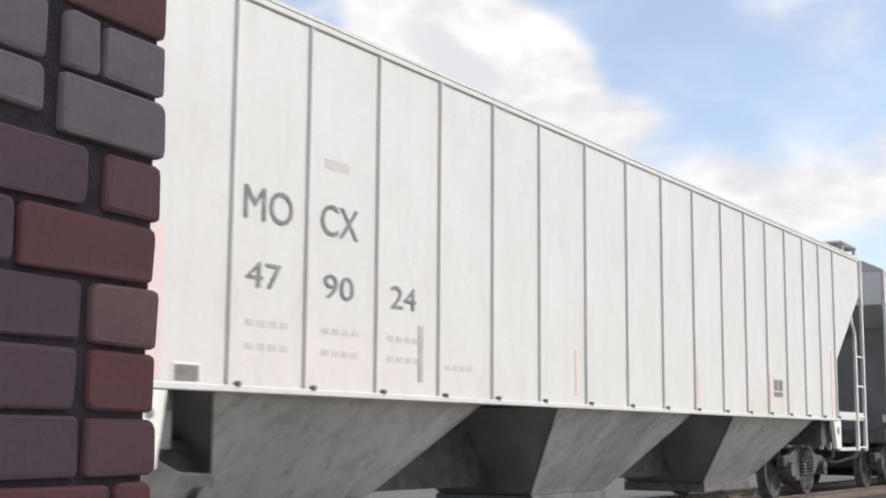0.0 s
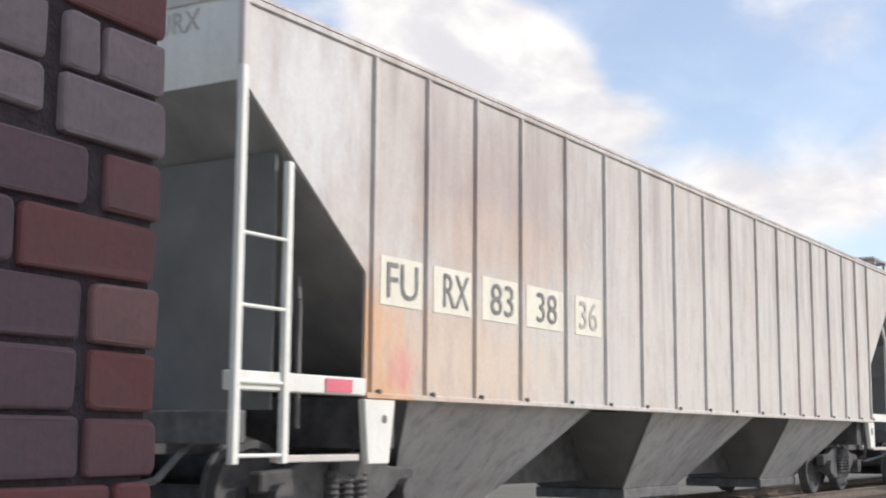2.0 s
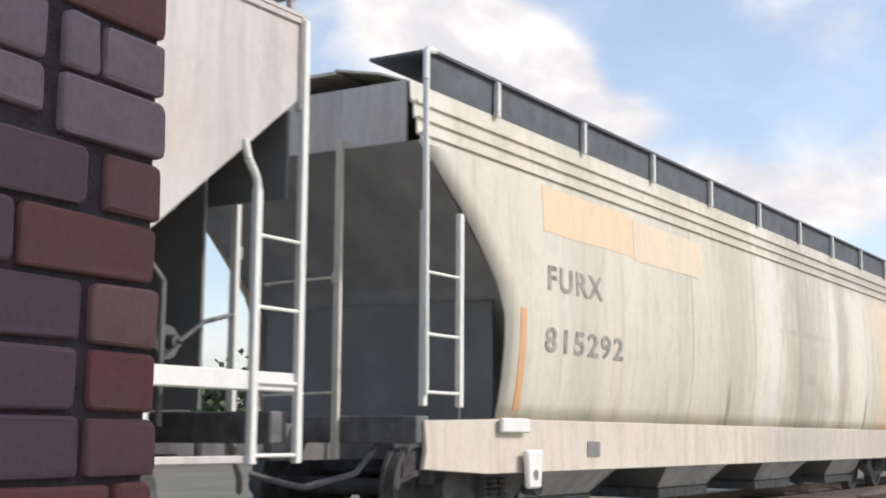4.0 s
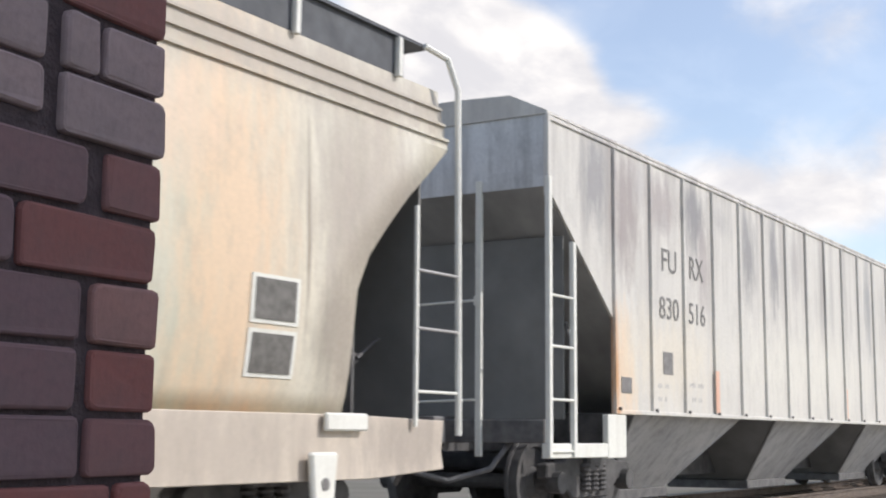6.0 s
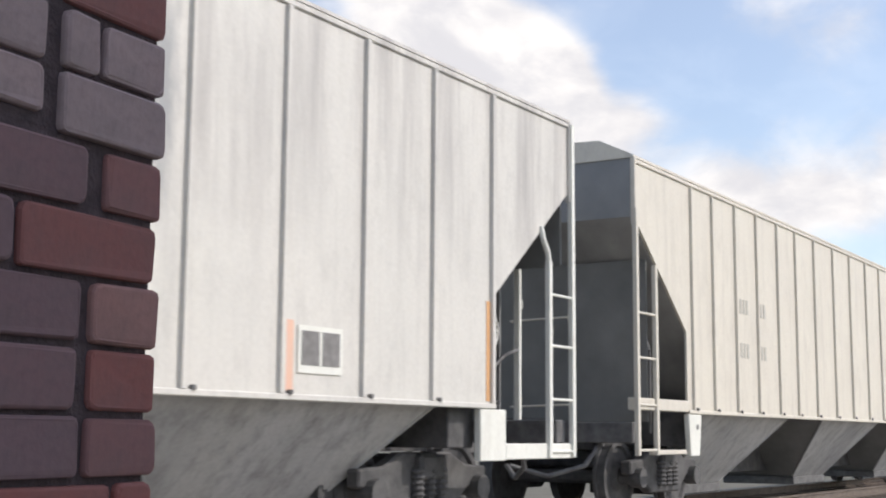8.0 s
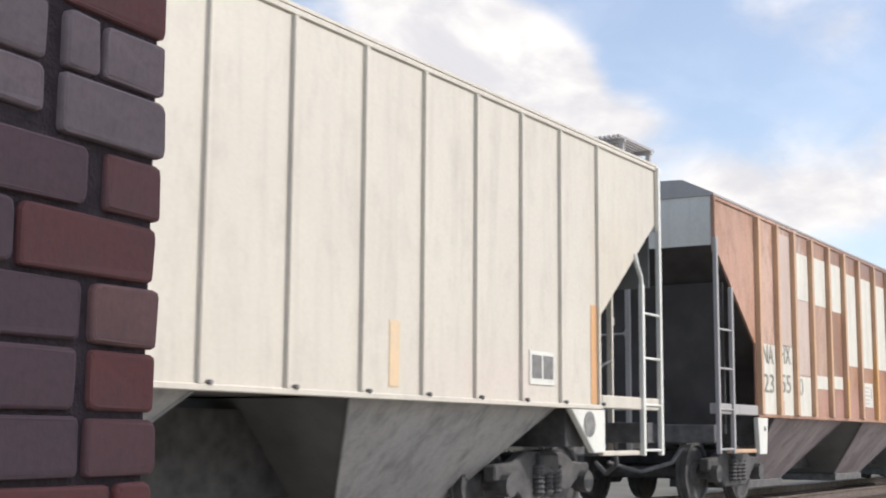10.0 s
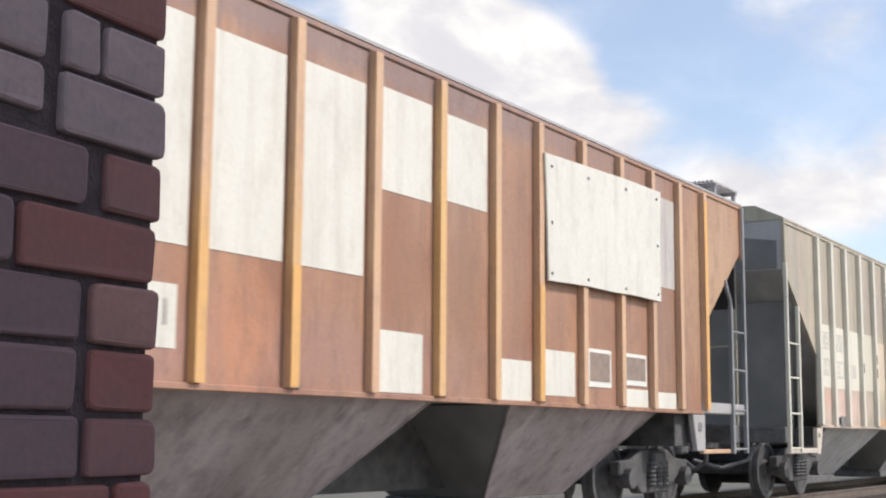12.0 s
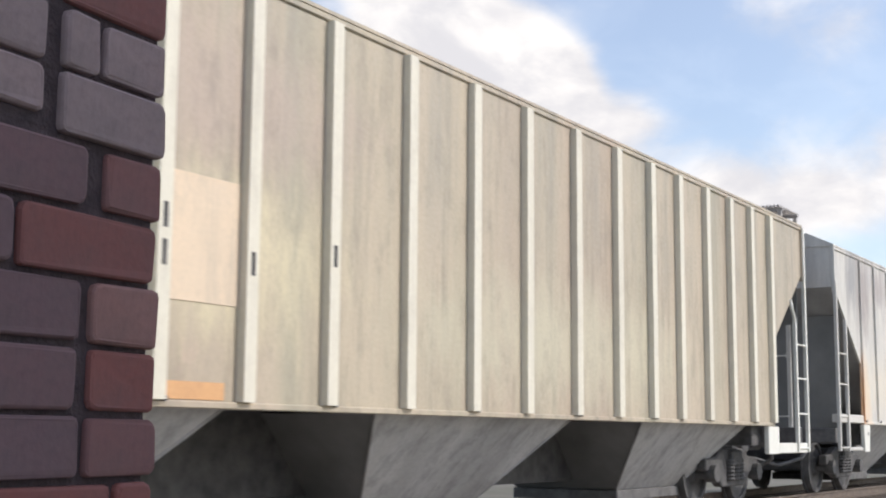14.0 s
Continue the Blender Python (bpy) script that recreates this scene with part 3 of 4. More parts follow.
        pipe(bm, [(fx(0.62), 0.60, 1.62), (fx(0.40), 0.56, 1.78), (fx(0.05), 0.6, 1.86)], 0.018)
        part("brake_lever", bm, M_STEEL, car)


def end_platform(car, L, flip, eave, mat):
    """Grating platform at the roof's corner, on two brackets."""
    fx = (lambda x: L - x) if flip else (lambda x: x)
    plat = new("end_platform")
    plat.parent = car
    z = eave + 0.19
    for i in range(14):
        bm = bmesh.new()
        y = 0.02 + i * 0.058
        box(bm, *sorted((fx(-0.02), fx(1.0))), y, y + 0.03, z, z + 0.03)
        part("slat", bm, mat, plat)
    for x in (0.08, 0.85):
        bm = bmesh.new()
        box(bm, *sorted((fx(x), fx(x + 0.05))), 0.0, 0.82, z - 0.05, z - 0.002)
        box(bm, *sorted((fx(x), fx(x + 0.05))), 0.02, 0.07, eave - 0.02, z - 0.05)
        part("bracket", bm, mat, plat)


def hopper_bay(car, xc, half, sill, mat):
    """A discharge bay: two paler side sheets, two end sheets coloured dark for their shade that slope under the load,
    an outlet gate.
    """
    drop = sill + 0.015 - 0.30
    foot, inset = half - 0.95 * drop, 0.14 + 0.85 * drop
    zt, zb = sill + 0.015, 0.30

    def sheet(name, top, bottom, material, parent, label):
        bm = bmesh.new()
        v = [bm.verts.new(c) for c in (*top, *bottom[::-1])]
        f = bm.faces.new(v)
        bmesh.ops.subdivide_edges(bm, edges=list(bm.edges), cuts=3, use_grid_fill=True)
        ob = part(name, bm, material, parent, label)
        so = ob.modifiers.new("thick", "SOLIDIFY")
        so.thickness, so.offset = 0.012, 0.0
        return ob

    def ring(hx, yi, z):
        return [(xc - hx, yi, z), (xc + hx, yi, z), (xc + hx, WIDTH - yi, z), (xc - hx, WIDTH - yi, z)]

    a, b = ring(half, 0.14, zt), ring(foot, inset, zb)
    bay = sheet("hopper_bay", (a[0], a[1]), (b[0], b[1]), mat, car, "grimy sloped discharge bay")
    sheet("side_sheet", (a[2], a[3]), (b[2], b[3]), mat, bay, "")
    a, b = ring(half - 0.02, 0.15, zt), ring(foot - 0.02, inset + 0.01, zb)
    sheet("end_sheet", (a[3], a[0]), (b[3], b[0]), M_ENDSHEET, bay, "end slope sheet with its shade put into the colour")
    sheet("end_sheet", (a[1], a[2]), (b[1], b[2]), M_ENDSHEET, bay, "end slope sheet with its shade put into the colour")
    for x0, x1 in ((xc - half, xc - foot), (xc + half, xc + foot)):
        bm = bmesh.new()
        tube(bm, (x0, 0.135, zt - 0.01), (x1, inset - 0.005, zb), 0.014, 6)
        part("corner_weld", bm, mat, bay)
    bm = bmesh.new()
    box(bm, xc - foot - 0.03, xc + foot + 0.03, inset - 0.04, WIDTH - inset + 0.04, 0.16, 0.292)
    part("outlet_gate", bm, M_STEEL, bay, bevel=0.012)


def hopper_car(u, L, sill, eave, mat, ribs, rib_mat, rib_w, label, step="foot", bays=3, brace="bar", end_mat=None, roof_rise=0.27, platform=True, web=True, bay_start=2.45, bay_span=3.6, gear_mat=None, slope_mat=None, post_y=0.8, tail_mat=None, hopper_mat=None, tail_foot=0.36, roof_mat=None):
    """A ribbed covered hopper; x along the train from its leading end, y away from the lens, z from the rail top."""
    car = new("hopper_car")
    car.location = (u, SIDE, 0)
    tagged(car, label, "rail car", "freight cars of the train")
    b0 = 1.6
    ztop, zbend = 3.5, 2.26
    slope = b0 / (ztop - zbend)
    xin = b0 + (zbend - sill) * slope
    # body between the slope sheets
    bm = bmesh.new()
    prism(bm, [(0.03, eave), (0.03, ztop), (b0, zbend), (b0, sill), (L - b0, sill), (L - b0, zbend), (L - 0.03, ztop), (L - 0.03, eave)], 0.0, 0.03)
    part("side_sheet", bm, mat, car)
    bm = bmesh.new()
    prism(bm, [(0.03, eave), (0.03, ztop), (b0, zbend), (b0, sill), (L - b0, sill), (L - b0, zbend), (L - 0.03, ztop), (L - 0.03, eave)], WIDTH - 0.03, WIDTH)
    part("side_sheet", bm, mat, car)
    for flip in (False, True):
        fx = (lambda x: L - x) if flip else (lambda x: x)
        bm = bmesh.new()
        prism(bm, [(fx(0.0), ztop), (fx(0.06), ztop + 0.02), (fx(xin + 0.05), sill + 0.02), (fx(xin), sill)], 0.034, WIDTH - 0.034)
        part("slope_sheet", bm, slope_mat or M_SLOPE, car, "slope sheet with the car end's shade in its dark colour")
        bm = bmesh.new()
        box(bm, *sorted((fx(0.0), fx(0.04))), 0.034, WIDTH - 0.034, ztop, eave + 0.02)
        part("end_panel", bm, end_mat or mat, car)
        bm = bmesh.new()
        box(bm, *sorted((fx(-0.015), fx(0.05))), -0.03, 0.03, ztop - 0.1, eave + 0.01)
        part("corner_post", bm, mat, car, bevel=0.008)
        # added plate: closes the view through and stands in for the deep shade
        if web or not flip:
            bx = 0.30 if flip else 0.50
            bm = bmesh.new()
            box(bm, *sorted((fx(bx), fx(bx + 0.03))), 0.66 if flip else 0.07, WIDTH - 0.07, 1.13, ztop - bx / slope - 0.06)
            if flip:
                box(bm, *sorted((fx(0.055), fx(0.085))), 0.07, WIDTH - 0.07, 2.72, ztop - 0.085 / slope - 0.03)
            part("end_shade_plate", bm, M_DARKSLOPE if slope_mat is M_DARKSLOPE else M_ENDPLATE, car, "added dark plate standing in for the shade under the slope")
        if brace == "bar":
            bm = bmesh.new()
            box(bm, *sorted((fx(0.0), fx(b0))), -0.02, 0.10, sill + 0.02, sill + 0.16)
            part("side_sill_end", bm, gear_mat or mat, car, bevel=0.01)
        bm = bmesh.new()
        if step == "foot":
            if flip:
                pts = [(L - b0 - tail_foot, sill - 0.004), (L - b0 + 0.06, sill - 0.004), (L - b0 + 0.06, 0.78), (L - b0 - 0.22, 0.78)]
            else:
                pts = [(b0 + 0.42, sill - 0.004), (b0 - 0.02, sill - 0.004), (b0 + 0.04, 0.72), (b0 + 0.34, 0.72)]
            prism(bm, pts, -0.02, 0.05)
            foot = part("bolster_foot", bm, M_GREY if flip and hopper_mat else M_PATCH, car, "tapered jacking plate", bevel=0.008)
            bm = bmesh.new()
            hx = L - b0 + 0.06 - 0.52 * tail_foot if flip else b0 + 0.26
            tube(bm, (hx, -0.026, sill - 0.16), (hx, -0.018, sill - 0.16), 0.18 * tail_foot if flip else 0.035, 14)
            part("hole", bm, M_INK, foot)
            bm = bmesh.new()
            box(bm, *sorted((fx(0.5), fx(b0 - 0.05))), 0.0, 0.06, 0.745, 0.80)
            part("step_bar", bm, rib_mat, car, bevel=0.008)
        elif step == "taper" and not flip:
            prism(bm, [(1.43, sill - 0.004), (1.75, sill - 0.004), (1.60, 0.70), (1.43, 0.70)], -0.02, 0.05)
            foot = part("bolster_foot", bm, M_SILL, car, "cream tapered jacking plate", bevel=0.008)
            bm = bmesh.new()
            tube(bm, (1.53, -0.026, 1.0), (1.53, -0.018, 1.0), 0.04, 14)
            part("hole", bm, M_INK, foot)
            bm = bmesh.new()
            box(bm, -0.03, 1.428, -0.02, 0.05, 0.72, 0.80)
            part("step_bar", bm, M_SILL, car, "cream step beam", bevel=0.008)
        else:
            prism(bm, [(fx(b0 - 0.2), sill - 0.004), (fx(b0 + 0.28), sill - 0.004), (fx(b0 + 0.28), 0.72), (fx(b0 - 0.2), 0.72)], -0.02, 0.05)
            box(bm, *sorted((fx(-0.03), fx(b0 - 0.201))), -0.02, 0.05, 0.73, 0.88)
            part("bolster_foot", bm, M_PATCH, car, "pale step beam and jacking plate", bevel=0.008)
        end_gear(car, L, flip, gear_mat or mat, sill, eave, 0.62 if flip else post_y)
        lad = (0.0, 0.55) if not flip else (L - 0.0, L - 0.52)
        gear = (tail_mat or M_PATCH) if flip else gear_mat or rib_mat
        lad_ob = ladder(car, lad[0], lad[1], eave - 0.02 if flip else 3.6, 2.72 if flip else 2.98, gear, (0.8, 1.32, 1.86, 2.38), bottom=0.74)
        if flip:
            bm = bmesh.new()
            pipe(bm, [(L - 0.52, -0.025, 2.70), (L - 0.54, -0.025, 2.80), (L - 0.63, -0.02, 2.92), (L - 0.65, 0.0, 3.06)], 0.03)
            part("bent_stile_top", bm, gear, lad_ob)
        if platform and flip:
            end_platform(car, L, flip, eave, M_GREY)
        truck(car, fx(2.0))
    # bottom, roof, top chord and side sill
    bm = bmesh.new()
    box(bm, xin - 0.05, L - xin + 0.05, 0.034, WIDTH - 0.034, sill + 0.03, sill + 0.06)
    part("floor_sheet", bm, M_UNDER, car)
    bm = bmesh.new()
    e = eave
    r = roof_rise
    extruded(bm, [(-0.02, e), (-0.02, e + 0.03), (0.42, e + r * 0.9), (1.1, e + r), (WIDTH - 1.1, e + r), (WIDTH - 0.42, e + r * 0.9), (WIDTH + 0.02, e + 0.03), (WIDTH + 0.02, e)], -0.02, L + 0.02)
    part("roof", bm, roof_mat or mat, car)
    bm = bmesh.new()
    box(bm, 0.02, L - 0.02, -0.02, -0.001, e - 0.06, e - 0.004)
    part("top_chord", bm, mat, car, bevel=0.01)
    bm = bmesh.new()
    box(bm, b0, L - b0, -0.03, -0.001, sill, sill + 0.05)
    part("side_sill", bm, mat, car, bevel=0.008)
    bm = bmesh.new()
    box(bm, -0.3, L + 0.3, WIDTH / 2 - 0.18, WIDTH / 2 + 0.18, 0.79, 1.16)
    box(bm, 2.6, L - 2.6, WIDTH / 2 - 0.17, WIDTH / 2 + 0.17, 0.40, 0.80)
    part("center_sill", bm, M_TRUCK, car)
    for x in (2.0, L - 2.0):
        bm = bmesh.new()
        box(bm, x - 0.22, x + 0.22, 0.12, WIDTH - 0.12, 0.84, sill + 0.02)
        part("body_bolster", bm, M_TRUCK, car, "dark cross beam over the truck", bevel=0.01)
    for i, x in enumerate(ribs):
        bm = bmesh.new()
        h = rib_w / 2
        extruded_rib(bm, x, h, sill + 0.052, e - 0.062, 0.026 if rib_w < 0.035 else 0.034 if rib_w < 0.06 else 0.07)
        part("rib", bm, rib_mat, car)
        if i % 2 == 0 or rib_w < 0.1:
            bm = bmesh.new()
            tube(bm, (x + 0.09, -0.045, sill + 0.06), (x + 0.09, -0.002, sill + 0.06), 0.02, 8)
            part("lashing_ring", bm, M_STEEL, car)
    pitch = (L - 2 * bay_start - bay_span) / (bays - 1)
    for k in range(bays):
        hopper_bay(car, bay_start + bay_span / 2 + k * pitch, bay_span / 2, sill, hopper_mat or M_HOPPER)
    return car


def extruded_rib(bm, x, h, z0, z1, deep=0.04):
    """A hat-section side stake with chamfered flanks."""
    prof = [(x - h - 0.008, -0.001), (x - h, -deep), (x + h, -deep), (x + h + 0.008, -0.001)]
    a = [bm.verts.new((px, py, z0)) for px, py in prof]
    b = [bm.verts.new((px, py, z1)) for px, py in prof]
    for i in range(4):
        bm.faces.new((a[i], a[(i + 1) % 4], b[(i + 1) % 4], b[i]))
    bm.faces.new(a[::-1])
    bm.faces.new(b)


CARS = []


def add(car, u):
    CARS.append((car, u))
    return car


def car_white():
    L = 19.64
    ribs = [1.72, 2.62, 3.49, 4.43, 5.39, 6.34, 7.29, 8.35, 9.43, 10.47, 11.5, 12.53, 13.47, 14.38, 15.3, 16.22, 17.08, 17.92]
    car = hopper_car(4.2, L, 1.24, 4.16, M_A, ribs, M_A, 0.03, "white ribbed covered hopper car with dark stencilled marks", bay_start=2.65, bay_span=3.7)
    lettering("MO", 2.75, 2.49, 0.25, 0.56, M_INK, car)
    lettering("CX", 3.66, 2.49, 0.25, 0.50, M_INK, car)
    lettering("47", 2.79, 2.0, 0.19, 0.40, M_INK, car)
    lettering("90", 3.71, 2.0, 0.19, 0.40, M_INK, car)
    lettering("24", 4.64, 2.0, 0.19, 0.38, M_INK, car)
    plate("faded_text_bar", 3.70, 4.02, 3.02, 3.10, M_FAINT, car, "faded smudged mark", y=-0.0025, thick=0.0022)
    louvre = plate("placard", 2.06, 2.35, 1.28, 1.43, M_PATCH, car, "small white-edged placard")
    plate("field", 2.085, 2.325, 1.30, 1.41, M_LABEL, louvre, "grey printed field", y=-0.010, thick=0.004)
    plate("pink_bar", 1.82, 1.96, 1.31, 2.34, M_PINKISH, car, "faded pink bar")
    plate("grey_bar", 5.07, 5.14, 1.40, 1.88, M_INKFADE, car, "narrow grey painted bar")
    plate("pink_bar", 8.1, 8.18, 1.38, 1.85, M_PINKISH, car, "narrow faded pink bar")
    plate("pink_bar", 11.58, 11.68, 1.38, 1.86, M_PINKISH, car, "narrow faded pink bar")
    plate("pink_bar", 14.48, 14.62, 1.40, 1.88, M_PINKISH, car, "narrow faded pink bar")
    for x, z in ((2.8, 1.72), (3.7, 1.72), (4.6, 1.72), (3.7, 1.55), (4.6, 1.55), (5.5, 1.52), (2.8, 1.55)):
        for k in range(4):
            plate("faded_text_bar", x + k * 0.13, x + k * 0.13 + 0.09, z, z + 0.05, M_FAINT, car, "faded stencil line", y=-0.0025, thick=0.0022)
    for x0, x1, z0, z1 in ((14.66, 14.83, 1.64, 1.80), (14.88, 15.06, 1.64, 1.80), (14.66, 15.06, 1.55, 1.62)):
        plate("stencil_field", x0, x1, z0, z1, M_LABEL, car, "small grey stencil field")
    plate("pink_bar", 17.66, 17.83, 1.32, 2.4, M_PINKISH, car, "narrow faded pink bar")
    return add(car, 4.2)


def car_rusty():
    L = 19.16
    ribs = [1.68, 2.5, 3.34, 4.22, 5.2, 6.16, 7.16, 8.18, 9.2, 10.2, 11.28, 12.25, 13.2, 14.0, 14.9, 15.8, 16.65, 17.45]
    car = hopper_car(25.6, L, 1.24, 4.14, M_B, ribs, M_B, 0.04, "grey covered hopper car blotched with rust, marks on white panels", post_y=1.27, end_mat=M_PATCH, gear_mat=M_PATCH)
    for text, x0, x1, xa, xb in (("FU", 1.80, 2.44, 1.89, 2.36), ("RX", 2.62, 3.27, 2.78, 3.22), ("83", 3.47, 4.16, 3.62, 4.06), ("38", 4.33, 5.14, 4.54, 4.98), ("36", 5.42, 6.06, 5.5, 5.94)):
        plate("mark_panel", x0, x1, 2.02, 2.43, M_PATCHG, car, "cream repainted panel")
        lettering(text, xa, 2.08, 0.30, xb - xa, M_INKFADE if text == "36" else M_INK, car, y=-0.012)
    plate("red_reflector", 1.05, 1.4, 1.28, 1.38, M_PINK, car, "faded red stripe", y=-0.03)
    lettering("FURX", 0, 3.93, 0.165, 0.53, M_INKPALE, car).matrix_local = pose(0.0, 0.945, 0, 0, 0, -90)
    return add(car, 25.6)


def car_pale():
    L = 18.9
    ribs = [1.62 + 1.042 * k for k in range(16)]
    car = hopper_car(67.53, L, 1.20, 4.26, M_D, ribs, M_D, 0.05, "pale grey covered hopper car with dark soot streaks", step="beam", brace="none", platform=False, end_mat=M_ENDSTREAK, gear_mat=M_PATCH)
    lettering("FU", 3.02, 2.945, 0.285, 0.46, M_INK, car)
    lettering("RX", 3.92, 2.945, 0.285, 0.48, M_INK, car)
    lettering("830", 2.92, 2.37, 0.27, 0.62, M_INK, car)
    lettering("516", 3.88, 2.37, 0.27, 0.56, M_INK, car)
    plate("placard", 3.02, 3.32, 1.70, 1.97, M_LABEL, car, "grey placard")
    plate("placard", 1.80, 2.08, 1.44, 1.62, M_LABEL, car, "grey placard")
    plate("orange_patch", 4.69, 4.82, 1.27, 1.81, M_SALMON, car, "faded orange bar", y=-0.045)
    for x0, x1, z in ((2.86, 3.22, 1.53), (2.86, 3.15, 1.37), (3.88, 4.42, 1.57), (3.95, 4.35, 1.39)):
        n = int((x1 - x0) / 0.07)
        for k in range(n):
            if k != n // 2:
                plate("faded_text_bar", x0 + k * 0.07, x0 + k * 0.07 + 0.045, z, z + 0.055, M_FAINT, car, "faded stencil line", y=-0.0025, thick=0.0022)
    plate("orange_patch", 11.05, 11.18, 1.27, 1.78, M_SALMON, car, "faded orange bar")
    plate("orange_patch", 14.17, 14.27, 1.27, 1.80, M_SALMON, car, "faded orange bar")
    plate("orange_patch", 17.15, 17.28, 1.27, 2.2, M_ORANGE, car, "rusty orange bar")
    bm = bmesh.new()
    ring = [(17.87 + 0.2 * math.cos(i * math.tau / 16), 0.4, 2.0 + 0.2 * math.sin(i * math.tau / 16)) for i in range(17)]
    pipe(bm, ring, 0.02, 6)
    for i in (0, 4, 8, 12):
        tube(bm, (17.87, 0.4, 2.0), ring[i], 0.014, 6)
    part("brake_wheel", bm, M_D, car, "pale hand brake wheel")
    framed_label(14.32, 14.88, 1.41, 1.77, car)
    return add(car, 67.53)


def car_ivory():
    L = 19.4
    ribs = [1.79, 2.55, 3.43, 4.33, 5.28, 6.18, 7.18, 8.28, 9.32, 10.4, 11.4, 12.35, 13.3, 14.2, 15.1, 15.98, 16.82, 17.72]
    car = hopper_car(88.1, L, 1.24, 4.2, M_E, ribs, M_E, 0.04, "ivory covered hopper car with a rust bar and ladders", end_mat=M_ENDGREY, tail_foot=0.76)
    framed_label(16.15, 16.68, 1.46, 1.79, car)
    plate("rust_bar", 17.55, 17.70, 1.30, 2.36, M_ORANGE, car, "orange rust bar")
    plate("pink_bar", 13.7, 13.85, 1.35, 1.9, M_PEACH, car, "narrow faded bar")
    for x, z in ((3.6, 2.66), (4.35, 2.66), (3.6, 2.05), (4.35, 2.05)):
        for k in range(3):
            plate("faded_text_bar", x + 0.13 * k, x + 0.13 * k + 0.08, z, z + 0.2, M_INKPALE, car, "faded stencil character")
    return add(car, 88.1)


def car_brown():
    L = 19.3
    ribs = [1.7, 2.55, 3.38, 4.31, 5.28, 6.21, 7.18, 8.24, 9.26, 10.31, 11.33, 12.32, 13.2, 14.2, 15.17, 16.07, 16.93, 17.78]
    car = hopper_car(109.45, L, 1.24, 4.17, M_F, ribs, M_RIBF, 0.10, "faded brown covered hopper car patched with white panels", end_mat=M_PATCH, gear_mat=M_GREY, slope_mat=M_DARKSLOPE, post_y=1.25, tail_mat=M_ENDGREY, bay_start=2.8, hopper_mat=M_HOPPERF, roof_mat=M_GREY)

    def white(x0, x1, z0, z1, label="white painted-out patch"):
        return plate("painted_patch", x0, x1, z0, z1, M_PATCHF, car, label)

    white(1.80, 2.47, 1.29, 2.30), white(2.63, 3.30, 1.29, 2.32), white(3.46, 4.22, 1.29, 1.90)
    for text, x, z, w in (("NA", 1.88, 2.02, 0.48), ("HX", 2.70, 2.06, 0.48), ("23", 1.90, 1.60, 0.46), ("55", 2.70, 1.62, 0.46)):
        lettering(text, x, z, 0.27, w, M_STENCILC, car, y=-0.012)
    lettering("0", 3.60, 1.60, 0.27, 0.2, M_INKFADE, car, y=-0.012)
    white(3.47, 4.22, 3.10, 3.83), white(4.40, 5.19, 3.09, 3.86), white(5.37, 6.12, 3.07, 3.87)
    white(4.5, 5.18, 1.74, 1.95), white(5.38, 6.08, 1.77, 1.98)
    white(6.32, 7.08, 2.20, 3.80), white(7.28, 8.14, 2.21, 3.82), white(8.34, 9.16, 2.22, 3.80), white(9.36, 10.2, 2.22, 3.82)
    white(10.42, 11.22, 2.98, 3.86), white(11.43, 12.2, 3.04, 3.84)
    plate("painted_patch", 3.47, 4.22, 1.92, 3.09, M_PATCHROSE, car, "faded rose-cream patch", y=-0.004, thick=0.003)
    plate("painted_patch", 2.63, 3.30, 2.34, 4.02, M_PATCHROSE, car, "faded rose-cream patch", y=-0.004, thick=0.003)
    notice = white(7.36, 8.06, 1.51, 1.94, "white notice panel with unreadable lines")
    for k in range(5):
        plate("text_bar", 7.44, 7.78 + 0.05 * (k % 3), 1.56 + 0.07 * k, 1.585 + 0.07 * k, M_FAINT, notice, "faint line of writing", y=-0.009, thick=0.003)
    plate("text_bar", 7.93, 7.97, 1.66, 1.84, M_INKFADE, notice, "dark upright mark", y=-0.009, thick=0.003)
    plate("bracket", 2.61, 2.80, 1.27, 1.50, M_RIBF, car, "small brown bracket", y=-0.02, thick=0.014)
    white(10.42, 11.10, 1.30, 1.81), white(12.42, 13.08, 1.27, 1.68), white(13.3, 14.05, 1.36, 1.82)
    framed_label(14.36, 14.94, 1.48, 1.89, car, split=1, field=M_FIELD)
    framed_label(15.32, 15.92, 1.53, 1.89, car, split=1, field=M_FIELD)
    white(15.27, 15.97, 1.29, 1.49), white(16.16, 16.83, 1.29, 1.48)
    for x, z1 in ((6.21, 1.95), (9.26, 2.2), (13.2, 2.45), (17.78, 4.0)):
        plate("rust_streak", x - 0.05, x + 0.05, 1.30, z1, M_RUSTBRIGHT, car, "bright orange rusted rib foot", y=-0.075, thick=0.004)
    bm = bmesh.new()
    outline = [(13.22, 3.80), (14.2, 3.83), (15.2, 3.86), (16.22, 3.87), (16.18, 3.1), (16.19, 2.54), (15.4, 2.545), (14.9, 2.53), (14.2, 2.53), (13.29, 2.50), (13.27, 3.1)]
    prism(bm, outline, -0.098, -0.073)
    part("cover_sheet", bm, M_PATCHF, car, "white sheet bolted over the ribs", bevel=0.004)
    for x, z in ((13.36, 2.58), (14.2, 2.60), (15.17, 2.60), (16.1, 2.62), (13.36, 3.68), (14.22, 3.70), (15.2, 3.74), (16.08, 3.76), (13.36, 3.1), (16.1, 3.2)):
        bm = bmesh.new()
        tube(bm, (x, -0.106, z), (x, -0.097, z), 0.018, 8)
        part("bolt", bm, M_STEEL, car)
